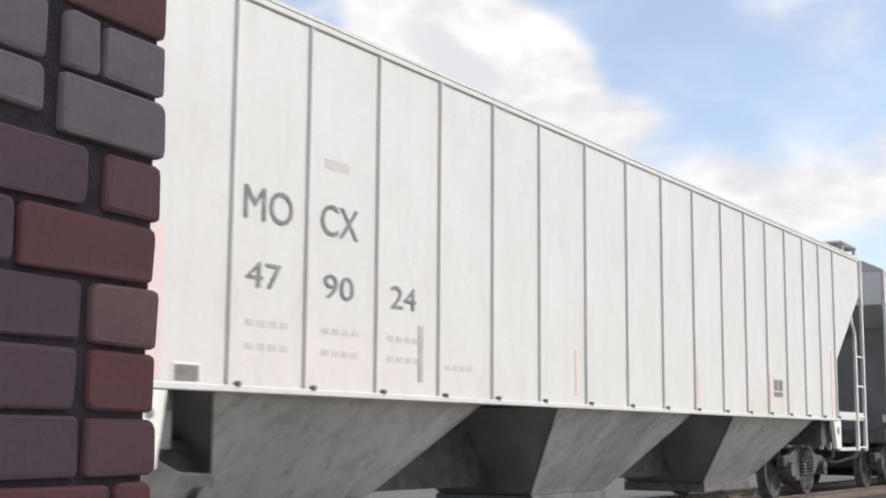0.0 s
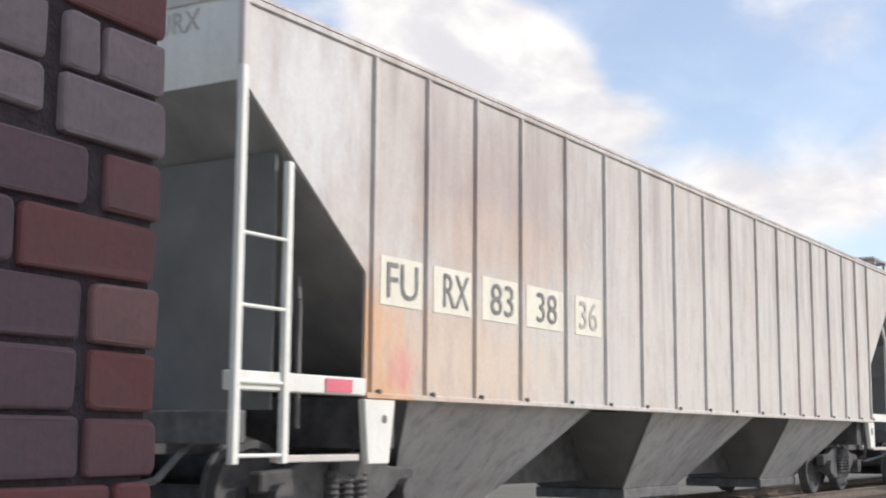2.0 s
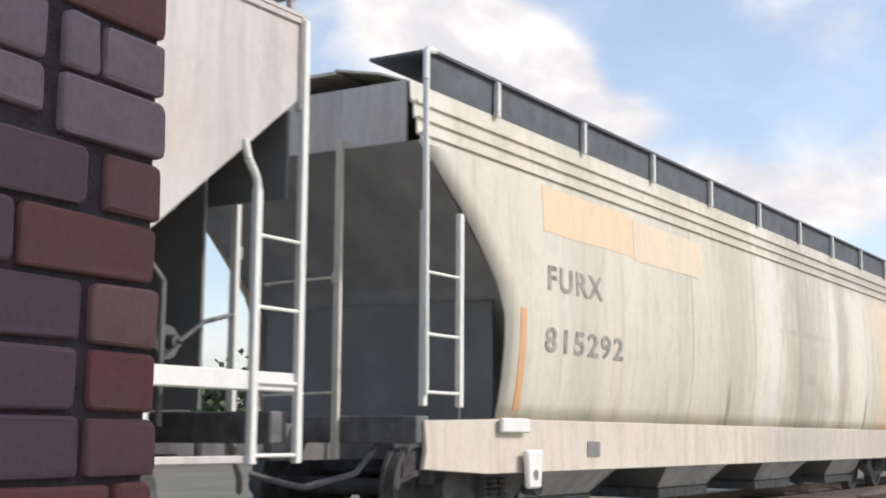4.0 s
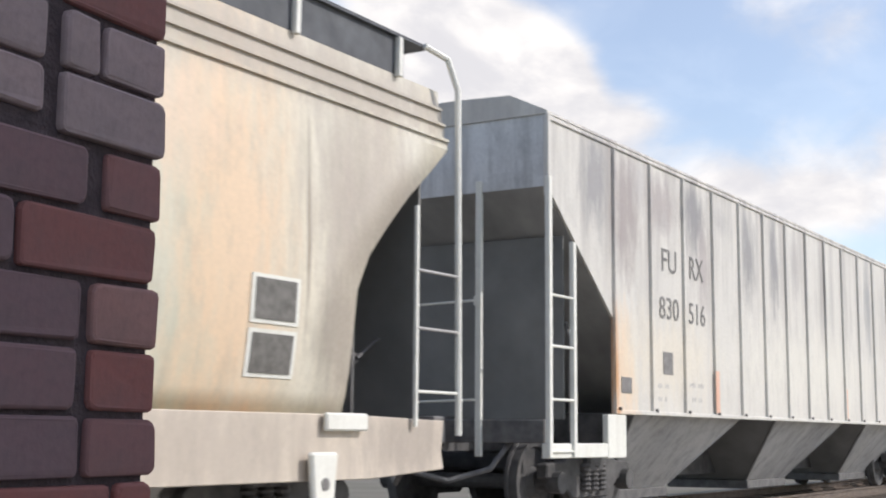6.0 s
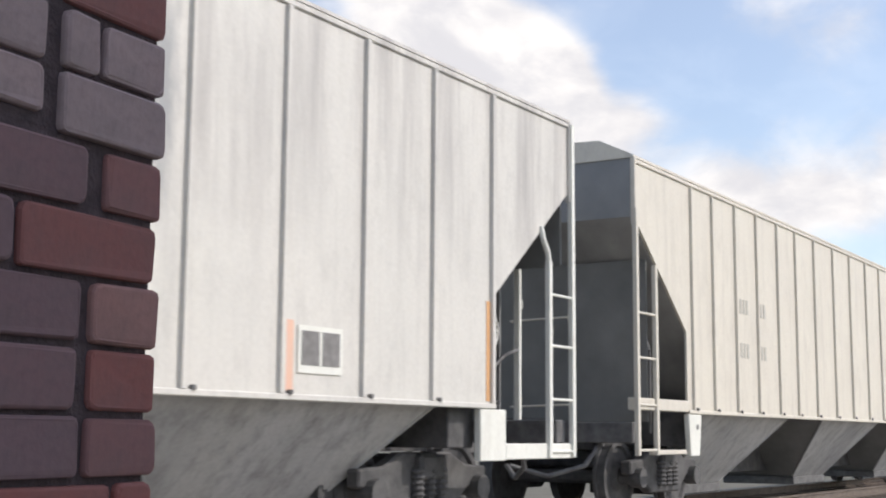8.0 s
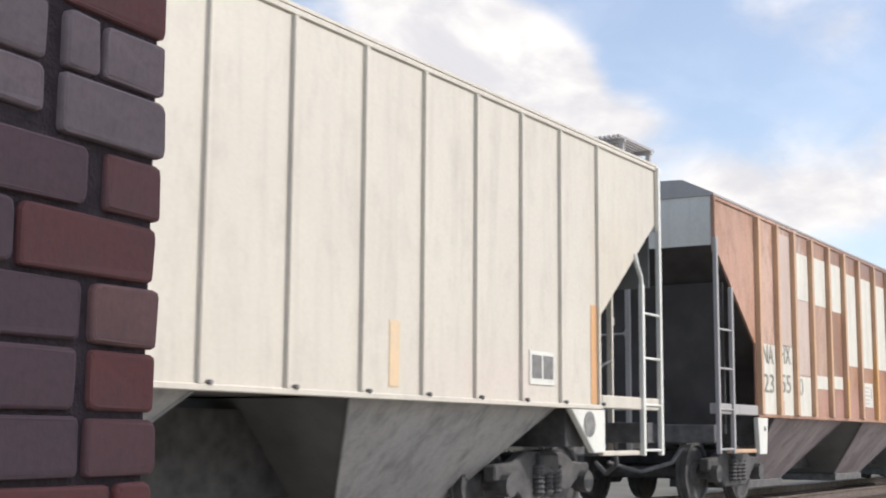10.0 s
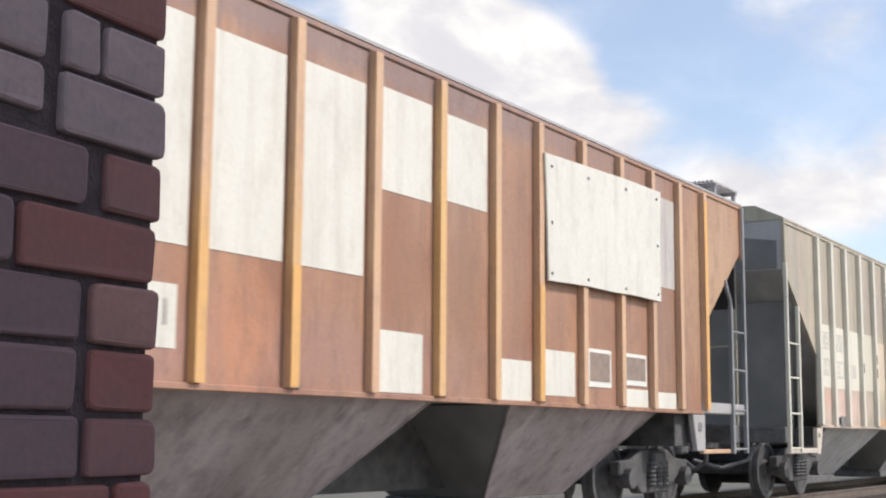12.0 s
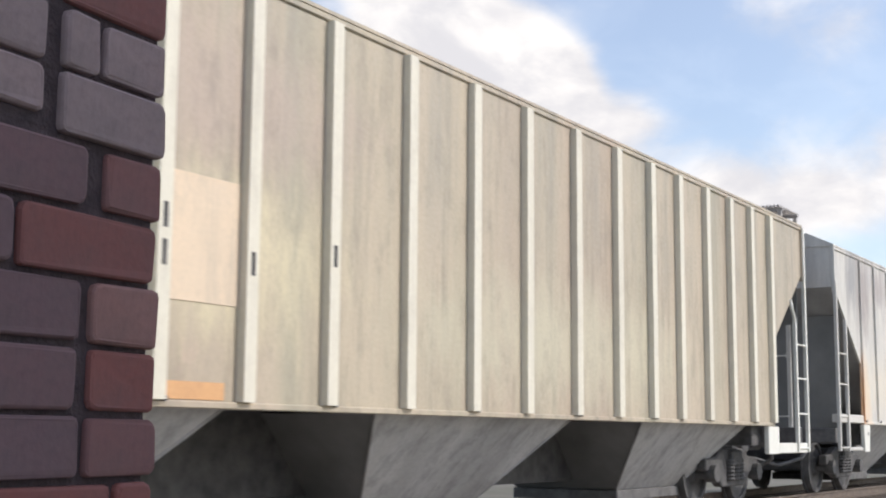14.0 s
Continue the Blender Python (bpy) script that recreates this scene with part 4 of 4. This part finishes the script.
    plate("grey_patch", 16.3, 16.85, 2.75, 3.85, M_B, car, "greyish patch")
    return add(car, 109.45)


def car_tan():
    L = 19.5
    ribs = [1.65, 2.45, 3.3, 4.25, 5.2, 6.1, 7.08, 8.18, 9.27, 10.3, 11.4, 12.45, 13.42, 14.3, 15.25, 16.15, 17.0, 17.85]
    car = hopper_car(130.7, L, 1.12, 4.27, M_G, ribs, M_RIBG, 0.13, "tan covered hopper car with pale ribs and painted-out marks", step="taper", brace="none", end_mat=M_GREY)
    for a, b in ((1.72, 2.38), (2.52, 3.23), (3.37, 4.18)):
        plate("painted_patch", a, b, 1.78, 2.81, M_PATCHG, car, "pale cream painted-out patch")
    plate("painted_patch", 4.32, 5.13, 1.80, 2.82, M_PATCHY, car, "yellowish painted-out patch")
    plate("painted_patch", 5.28, 6.02, 1.84, 2.72, M_PATCHPEACH, car, "peach-tinted painted-out patch")
    for text, x, z in (("CE", 1.74, 2.40), ("FX", 2.57, 2.40), ("34", 1.75, 1.97), ("8", 2.62, 1.95)):
        w = 0.40 if len(text) > 1 else 0.2
        plate("mark_field", x, x + 0.55, z, z + 0.29, M_TANBAR, car, "faded tan field behind a mark", y=-0.009)
        lettering(text, x + 0.07, z + 0.035, 0.22, w, M_PATCHG, car, y=-0.012)
    plate("faded_text_bar", 2.90, 3.08, 1.99, 2.20, M_PATCHG, car, "pale unreadable mark", y=-0.012)
    for x in (3.52, 3.76):
        plate("faded_text_bar", x, x + 0.17, 1.99, 2.22, M_TANBAR, car, "faded stencil block", y=-0.009)
    plate("placard", 2.78, 3.10, 1.14, 1.32, M_LABEL, car, "grey placard", y=-0.036)
    bm = bmesh.new()
    prism(bm, [(0.10, 3.51), (2.98, 3.51), (2.98, 3.98), (2.2, 4.03), (1.3, 3.99), (0.6, 4.02), (0.10, 3.95)], -0.006, -0.001)
    part("dark_lower_panel", bm, M_ENDPLATE, car, "dark lower half of the end panel").matrix_local = pose(0, 0, 0, 0, 0, 90) @ pose(0, 0.006, 0)
    plate("orange_patch", 5.27, 5.9, 1.18, 1.30, M_ORANGE, car, "orange painted strip")
    for x, z in ((4.25, 2.10), (5.2, 2.30), (5.2, 2.05), (6.1, 2.07), (7.08, 2.24)):
        plate("slot", x - 0.02, x + 0.02, z, z + 0.17, M_TRUCK, car, "dark slot in the rib", y=-0.075, thick=0.006)
    return add(car, 130.7)


def car_last():
    ribs = [1.66 + 1.0 * k for k in range(17)]
    car = hopper_car(152.0, 19.2, 1.2, 4.2, M_D, ribs, M_D, 0.05, "grey covered hopper car at the end of view")
    return add(car, 152.0)


def car_curved():
    """The cream car with bulging sides and a full-length side walkway on the roof."""
    L = 19.22
    car = new("hopper_car")
    car.location = (46.48, SIDE, 0)
    tagged(car, "cream curved-side covered hopper car streaked with dirt", "rail car", "freight cars of the train")
    # x inset, z and y inset of the shell from the skirt to the roof
    shell = [(1.50, 1.10, 0.13), (1.50, 1.28, 0.085), (1.50, 1.45, 0.055), (1.50, 1.62, 0.035), (1.50, 1.80, 0.015), (1.48, 2.1, 0.0), (1.32, 2.4, 0.0), (1.05, 2.68, 0.005), (0.7, 3.0, 0.015), (0.35, 3.27, 0.03), (0.05, 3.52, 0.045),
             (0.03, 3.585, 0.05), (0.03, 3.60, 0.085), (0.03, 3.74, 0.09), (0.03, 3.755, 0.12), (0.03, 3.90, 0.125), (0.03, 3.915, 0.155), (0.03, 4.08, 0.17), (0.03, 4.2, 0.5), (0.03, 4.3, 1.0)]
    for far in (False, True):
        bm = bmesh.new()
        cols = 40
        grid = []
        for xi, z, yi in shell:
            y = WIDTH - yi if far else yi
            grid.append([bm.verts.new((xi + (L - 2 * xi) * i / cols, y, z)) for i in range(cols + 1)])
        for a, b in zip(grid, grid[1:]):
            for i in range(cols):
                bm.faces.new((a[i], a[i + 1], b[i + 1], b[i]))
        ob = part("curved_side", bm, M_C, car)
        for f in ob.data.polygons:
            f.use_smooth = f.center.z < 3.5
        so = ob.modifiers.new("thick", "SOLIDIFY")
        so.thickness, so.offset = 0.02, 0.0
    bm = bmesh.new()
    box(bm, 0.03, L - 0.03, 0.98, WIDTH - 0.98, 4.26, 4.29)
    part("roof", bm, M_C, car)
    for flip in (False, True):
        fx = (lambda x: L - x) if flip else (lambda x: x)
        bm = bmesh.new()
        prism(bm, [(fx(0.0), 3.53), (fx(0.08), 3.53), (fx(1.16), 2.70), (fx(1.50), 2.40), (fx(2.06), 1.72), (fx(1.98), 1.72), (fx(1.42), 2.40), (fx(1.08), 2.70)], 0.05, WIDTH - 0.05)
        part("slope_sheet", bm, M_SLOPE, car, "slope sheet with the car end's shade in its dark colour")
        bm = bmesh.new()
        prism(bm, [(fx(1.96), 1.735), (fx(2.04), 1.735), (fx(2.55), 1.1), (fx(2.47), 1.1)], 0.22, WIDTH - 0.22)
        part("slope_sheet", bm, M_SLOPE, car, "slope sheet with the car end's shade in its dark colour")
        # added plate, its dark colour standing in for shade behind the ladder
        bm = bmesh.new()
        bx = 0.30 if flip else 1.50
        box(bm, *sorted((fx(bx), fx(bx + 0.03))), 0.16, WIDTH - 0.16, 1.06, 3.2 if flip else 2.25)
        part("end_shade_plate", bm, M_ENDPLATE, car, "added dark plate standing in for the shade under the slope")
        bm = bmesh.new()
        box(bm, *sorted((fx(0.03), fx(0.06))), 0.2, WIDTH - 0.2, 3.52, 4.1)
        part("end_panel", bm, M_B, car)
        end_gear(car, L, flip, M_C, 1.1, 4.0, 0.9)
        if flip:
            bm = bmesh.new()
            pipe(bm, [(L - 0.35, 0.1, 4.43), (L - 0.08, 0.02, 4.36), (L + 0.02, -0.03, 4.08), (L + 0.03, -0.05, 0.95)], 0.03)
            part("hand_rail", bm, M_PATCH, car, "white bent hand rail")
            lad = new("ladder")
            lad.parent = car
            bm = bmesh.new()
            box(bm, L - 0.645, L - 0.605, -0.035, 0.0, 1.02, 2.92)
            part("stile", bm, M_PATCH, lad, bevel=0.006)
            for z in (1.32, 1.86, 2.36):
                bm = bmesh.new()
                tube(bm, (L - 0.62, -0.03, z), (L + 0.03, -0.045, z), 0.014)
                part("rung", bm, M_PATCH if z < 1.5 else M_GREY, lad)
        else:
            bm = bmesh.new()
            pipe(bm, [(0.35, 0.1, 4.43), (0.08, 0.02, 4.36), (-0.03, -0.05, 4.05), (0.0, -0.05, 1.3)], 0.03)
            part("hand_rail", bm, M_PATCH, car, "white bent hand rail")
            ladder(car, 0.02, 0.62, 2.9, 2.95, M_PATCH, (1.32, 1.82, 2.36), y=-0.02, bottom=1.2)
        truck(car, fx(2.0))
        bm = bmesh.new()
        x = fx(1.95)
        outline = [(x - 0.17, 0.82), (x + 0.17, 0.82), (x + 0.13, 0.45), (x - 0.13, 0.45)]
        prism(bm, outline, -0.08, -0.02)
        pad = part("jacking_pad", bm, M_PATCH, car, "white jacking pad with a hole", bevel=0.02)
        bm = bmesh.new()
        tube(bm, (x, -0.086, 0.58), (x, -0.079, 0.58), 0.05, 12)
        part("hole", bm, M_INK, pad)
        bm = bmesh.new()
        box(bm, *sorted((fx(1.35), fx(1.9))), -0.05, -0.0, 0.98, 1.12)
        part("gusset", bm, M_PATCH, car, "pale gusset", bevel=0.015)
    bm = bmesh.new()
    prism(bm, [(0.1, 0.66), (0.14, 0.82), (0.1, 1.08), (1.5, 1.11), (L - 1.5, 1.11), (L - 0.1, 1.08), (L - 0.14, 0.82), (L - 0.1, 0.66), (L - 1.2, 0.6), (1.2, 0.6)], 0.02, 0.07)
    part("side_sill", bm, M_SILL, car, "pinkish cream side sill skirt", bevel=0.008)
    bm = bmesh.new()
    box(bm, 1.5, L - 1.5, 0.071, 0.24, 1.085, 1.105)
    part("sill_ledge", bm, M_C, car)
    bm = bmesh.new()
    box(bm, -0.3, L + 0.3, WIDTH / 2 - 0.18, WIDTH / 2 + 0.18, 0.72, 1.05)
    part("center_sill", bm, M_UNDER, car)
    for k in range(4):
        hopper_bay(car, 3.9 + k * 3.8, 1.5, 0.98, M_HOPPER)
    for z, y in ((3.60, 0.05), (3.75, 0.09), (3.90, 0.125)):
        bm = bmesh.new()
        box(bm, 0.05, L - 0.05, y - 0.035, y + 0.05, z - 0.012, z + 0.012)
        part("seam_flange", bm, M_C, car)
    # roof walkway: dark coaming on white brackets
    bm = bmesh.new()
    box(bm, 0.35, L - 0.6, 0.16, 0.19, 4.085, 4.42)
    box(bm, 0.3, L - 0.25, 0.12, 0.80, 4.42, 4.45)
    walkway = part("roof_walkway", bm, M_DARKGRATE, car, "dark grating walkway along the roof edge")
    for x in (1.55, 3.5, 5.45, 7.44, 9.46, 11.47, 13.34, 15.23, 17.05, 18.5):
        bm = bmesh.new()
        box(bm, x - 0.03, x + 0.03, 0.10, 0.155, 4.06, 4.415)
        part("bracket", bm, M_PATCH, walkway, "white bracket", bevel=0.006)
    for x in (2.27, 4.56, 6.35, 8.9, 10.85, 12.97, 15.05, 17.1):
        bm = bmesh.new()
        pts = [(x, yi + 0.004, z) for xi, z, yi in shell[:11]]
        pipe(bm, pts, 0.013, 6)
        part("weld_seam", bm, M_SEAM, car, "dirt-dark vertical weld seam")
    def bulge(z):
        """Inset of the curved side at a height."""
        for (_, za, ya), (_, zb, yb) in zip(shell, shell[1:]):
            if za <= z <= zb:
                return ya + (yb - ya) * (z - za) / (zb - za)
        return 0.0

    def wrapped(name, x0, x1, z0, z1, material, label, lift=0.0125, ragged=0.03):
        """A painted panel that hugs the curved side, its lower edge a little uneven."""
        bm = bmesh.new()
        rnd = random.Random(int(x0 * 100))
        rows, cols = 10, 14
        grid = []
        for j in range(rows + 1):
            z = z0 + (z1 - z0) * j / rows
            drop = ragged * (1 - j / rows)
            grid.append([bm.verts.new((x0 + (x1 - x0) * i / cols, bulge(z) - lift, z - drop * rnd.random())) for i in range(cols + 1)])
        for a, b in zip(grid, grid[1:]):
            for i in range(cols):
                bm.faces.new((a[i], a[i + 1], b[i + 1], b[i]))
        ob = part(name, bm, material, car, label)
        so = ob.modifiers.new("thick", "SOLIDIFY")
        so.thickness, so.offset = 0.004, 0.0

    for text, x, z, w in (("FURX", 2.36, 2.42, 1.30), ("815292", 2.30, 1.79, 1.90)):
        lettering(text, x, z, 0.26, w, M_STENCILC, car, y=-0.015, bulge=bulge, spacing=1.22, bold=0.022)
    wrapped("peach_patch", 2.3, 4.55, 3.04, 3.50, M_PEACH, "faded peach panel")
    wrapped("peach_patch", 4.57, 6.75, 3.0, 3.46, M_PEACHPALE, "long paler peach panel")
    wrapped("orange_bar", 1.78, 1.9, 1.22, 2.2, M_ORANGE, "orange bar")
    for z0, z1 in ((1.75, 2.11), (1.36, 1.71)):
        wrapped("placard", 16.44, 17.0, z0, z1, M_PATCH, "white-edged placard", 0.016, 0.0)
        wrapped("placard_field", 16.485, 16.955, z0 + 0.03, z1 - 0.03, M_PLACARD, "dark printed field", 0.022, 0.0)
    plate("dark_plate", 3.3, 3.6, 0.74, 0.9, M_LABEL, car, "small grey plate on the sill", y=0.01, thick=0.008)
    return add(car, 46.48)


car_white(), car_rusty(), car_curved(), car_pale(), car_ivory(), car_brown(), car_tan(), car_last()


# ---- ground and track ----
def ground():
    bm = bmesh.new()
    box(bm, -900, 1500, -900, 1500, -0.75, -0.6)
    tagged(part("ground", bm, M_GROUND, None), "dry bare ground beside the track", "ground", kind="structure")
    bm = bmesh.new()
    yc = SIDE + WIDTH / 2
    extruded(bm, [(yc - 2.6, -0.6), (yc - 1.7, -0.19), (yc + 1.7, -0.19), (yc + 2.6, -0.6)], -120, 400)
    tagged(part("ballast", bm, M_BALLAST, None), "grey crushed stone ballast bed", "ballast", kind="structure")
    for s in (-1, 1):
        bm = bmesh.new()
        y = yc + s * 0.755
        extruded(bm, [(y - 0.07, -0.17), (y + 0.07, -0.17), (y + 0.07, -0.15), (y + 0.012, -0.13), (y + 0.012, -0.045), (y + 0.036, -0.03), (y + 0.036, 0.0),
                      (y - 0.036, 0.0), (y - 0.036, -0.03), (y - 0.012, -0.045), (y - 0.012, -0.13), (y - 0.07, -0.15)], -120, 400)
        tagged(part("rail", bm, M_RAIL, None), "worn steel rail on timber ties", "rail", "rails", "structure")
    bm = bmesh.new()
    box(bm, -0.115, 0.115, yc - 1.3, yc + 1.3, -0.34, -0.172)
    tie = tagged(part("tie", bm, M_TIE, None, bevel=0.01), "weathered dark timber railway tie", "railway tie", "railway ties")
    for k in range(-10, 90):
        copy_thing(tie, pose(k * 0.52, 0, 0)) if k else None


def woods():
    """The far belt of scrub behind the line: leafy clumps over short stems, in one mesh."""
    rnd = random.Random(11)
    verts, faces = [], []

    def leaf(c, size):
        a = Vector((rnd.uniform(-1, 1), rnd.uniform(-1, 1), rnd.uniform(-1, 1))).normalized()
        b = a.cross(Vector((rnd.uniform(-1, 1), rnd.uniform(-1, 1), rnd.uniform(-1, 1)))).normalized()
        n = len(verts)
        for p in (a, b, -a, -b):
            verts.append(tuple(c + p * size * rnd.uniform(0.6, 1.2)))
        faces.append((n, n + 1, n + 2, n + 3))

    for k in range(150):
        x, y = 20 + k * 1.7 + rnd.uniform(-1, 1), rnd.uniform(46, 58)
        tall = rnd.uniform(3.6, 6.6)
        lumps = [(rnd.gauss(0, 1.3), rnd.gauss(0, 1.0), rnd.uniform(0.2, 0.85) * tall, rnd.uniform(0.8, 1.5)) for _ in range(9)]
        for lx, ly, lz, r in lumps:
            for _ in range(34):
                d = Vector((rnd.gauss(0, 1), rnd.gauss(0, 1), rnd.gauss(0, 0.8))).normalized() * r * rnd.uniform(0.6, 1.0)
                leaf(Vector((x + lx, y + ly, lz - 0.5)) + d, 0.24)
        n = len(verts)
        for dx, dy in ((-0.1, 0), (0.1, 0), (0, 0.15)):
            verts.extend([(x + dx, y + dy, -0.6), (x + dx * 0.4, y + dy * 0.4, tall * 0.8 - 0.6)])
        for i in range(3):
            a, b = n + 2 * i, n + 2 * ((i + 1) % 3)
            faces.append((a, b, b + 1, a + 1))
    me = bpy.data.meshes.new("woods")
    me.from_pydata(verts, [], faces)
    me.materials.append(M_LEAF)
    tagged(new("woods", me), "dark green belt of scrub trees beyond the track", "woods", kind="stuff")


ground()
woods()


# ---- the brick wall beside the camera, with an added sun blocker ----
JAMB = (1.168, 1.132)
WALL_TURN = 5.5


def wall_and_blocker():
    """The brick wall that ends beside the camera, and an unseen block added behind that keeps it in shade."""
    def wall(name, x0, x1, y0, y1, z0, z1, mat, label):
        bm = bmesh.new()
        box(bm, x0, x1, y0, y1, z0, z1)
        return tagged(part(name, bm, mat, None), label, "wall", kind="structure")

    # the front wall is laid out from its jamb: x along the wall, y into it
    front = wall("wall_front", -7.0, -0.012, 0.006, 0.23, -0.6, 3.0, M_MORTAR, "dark mortared brick wall ending in a ragged jamb")
    front.matrix_world = pose(*JAMB, 0, 0, 0, WALL_TURN)
    # added out of view: keeps the sun off the bricks
    wall("sun_blocker", 0.4, 4.4, -3.6, -1.6, -0.6, 4.9, M_BLOCKER, "unseen pale block added behind the camera to shade the wall")
    return front


def brick_mesh(w, h, seed, mat):
    """A worn brick: rounded corners, softened arrises, a slightly uneven face."""
    rnd = random.Random(seed)
    bm = bmesh.new()
    outline = []
    for cx, cz, a0 in ((1, 1, 0), (-1, 1, 90), (-1, -1, 180), (1, -1, 270)):
        r = rnd.uniform(0.005, 0.011)
        ox, oz = rnd.uniform(-0.0025, 0.001), rnd.uniform(-0.002, 0.001)
        for k in range(3):
            a = radians(a0 + 45 * k)
            outline.append((cx * (w / 2 - r + ox) + r * math.cos(a), cz * (h / 2 - r + oz) + r * math.sin(a)))
    rings = []
    for depth, inset in ((0.1, 0.0), (0.005, 0.0), (0.0015, 0.001), (0.0, 0.004)):
        rings.append([bm.verts.new((x - math.copysign(inset, x), depth + (rnd.uniform(-0.001, 0.001) if inset else 0), z - math.copysign(inset, z))) for x, z in outline])
    n = len(outline)
    for a, b in zip(rings, rings[1:]):
        for i in range(n):
            bm.faces.new((a[i], a[(i + 1) % n], b[(i + 1) % n], b[i]))
    bm.faces.new(rings[-1])
    bmesh.ops.recalc_face_normals(bm, faces=bm.faces)
    me = bpy.data.meshes.new("brick")
    bm.to_mesh(me)
    bm.free()
    me.materials.append(mat)
    return me


def bricks(front):
    """Courses of worn brick up to the jamb: the laid-out ones in the table, plain running bond beyond it."""
    # course tops and, from the jamb inwards, each brick's ends, kind and raised foot
    red, dull, pale, dark = M_BRICKRED, M_BRICK, M_BRICKPALE, M_BRICKDULL
    courses = {
        1.502: ((-0.1855, -0.0046, red, 0), (-0.33, -0.2116, pale, 0)),
        1.4252: ((-0.1136, -0.0031, pale, 0), (-0.1800, -0.1240, pale, 0), (-0.34, -0.2060, pale, 0)),
        1.3517: ((-0.1813, -0.0008, pale, 0), (-0.31, -0.2072, pale, 0.016)),
        1.2751: ((-0.1034, -0.0018, dull, 0), (-0.34, -0.1316, dark, 0)),
        1.1984: ((-0.2350, -0.0095, red, 0), (-0.45, -0.2420, dark, 0)),
        1.1228: ((-0.1165, -0.0020, M_BRICKROSE, 0), (-0.34, -0.1354, dark, 0)),
        1.0466: ((-0.1171, -0.0006, red, 0), (-0.34, -0.1381, dark, 0)),
        0.9708: ((-0.1175, 0.0031, dull, 0), (-0.34, -0.1304, dark, 0)),
        0.8970: ((-0.0640, -0.0044, red, 0), (-0.285, -0.0740, red, 0)),
    }
    joint = 0.0065
    left = []
    tops = sorted(courses, reverse=True) + [0.8210]
    for i, (a, b) in enumerate(zip(tops, tops[1:])):
        for k, (x0, x1, mat, lift) in enumerate(courses[a]):
            h = a - b - joint - lift
            ob = new("brick", brick_mesh(x1 - x0, h, 31 * i + k, mat))
            ob.parent = front
            ob.location = ((x0 + x1) / 2, -0.002 - 0.0015 * ((i + k) % 3), b + joint / 2 + lift + h / 2)
        left.append((courses[a][-1][0] - joint, a, b))
    # the rest of the wall, out of view
    top, low = tops[0], tops[-1]
    while top + 0.0762 < 3.0:
        left.append((-0.002 - 0.11 * (len(left) % 2), top + 0.0762, top))
        top += 0.0762
    while low - 0.0762 > -0.6:
        left.append((-0.002 - 0.11 * (len(left) % 2), low, low - 0.0762))
        low -= 0.0762
    verts, faces = [], []
    rnd = random.Random(5)
    for x, a, b in left:
        while x - 0.215 > -7.0:
            x0, x1, z0, z1 = x - 0.215 + joint, x, b + joint / 2, a - joint / 2
            y = -0.002 + rnd.uniform(-0.001, 0.001)
            n = len(verts)
            for yy, g in ((0.05, 0.0), (y + 0.004, 0.0), (y, 0.004)):
                verts += [(x0 + g, yy, z0 + g), (x1 - g, yy, z0 + g), (x1 - g, yy, z1 - g), (x0 + g, yy, z1 - g)]
            for r in (0, 4):
                faces += [(n + r + i, n + r + (i + 1) % 4, n + r + 4 + (i + 1) % 4, n + r + 4 + i) for i in range(4)]
            faces.append((n + 8, n + 9, n + 10, n + 11))
            x -= 0.215
    me = bpy.data.meshes.new("brickwork")
    me.from_pydata(verts, [], faces)
    me.materials.append(M_BRICKWORK)
    ob = new("brickwork", me)
    ob.parent = front
    tagged(ob, "dark red brickwork in running bond", kind="stuff")


bricks(wall_and_blocker())


def motions():
    """The train runs past at an even pace; its wheels roll with it."""
    slips = ((0.0, 0.25), (0.5, -0.10), (1.0, 0.15), (1.3, -0.05), (1.5, -0.10), (1.8, 0.08), (2.0, 0.03), (2.2, -0.05), (3.2, 0.0), (4.3, 0.0),
             (4.5, -0.08), (5.0, 0.05), (5.5, 0.13), (6.0, -0.12), (6.5, 0.0), (7.0, 0.06), (7.5, -0.12), (8.0, 0.0), (8.2, -0.05), (9.2, 0.0),
             (10.3, -0.15), (10.5, 0.0), (10.8, 0.12), (11.0, 0.0), (11.5, -0.13), (12.0, 0.03), (12.5, 0.06), (13.0, 0.0), (13.5, 0.08), (14.0, -0.06))
    for car, u in CARS:
        walk(car, [(t, pose(u - SPEED * t + s, SIDE, 0)) for t, s in slips])
    step = 1 / 15
    turn = math.degrees(SPEED * step / WHEEL_R)
    for ob, x in WHEELSETS:
        walk(ob, [(i * step, pose(x, 0, WHEEL_R, 0, -turn * i, 0)) for i in range(211)])


motions()
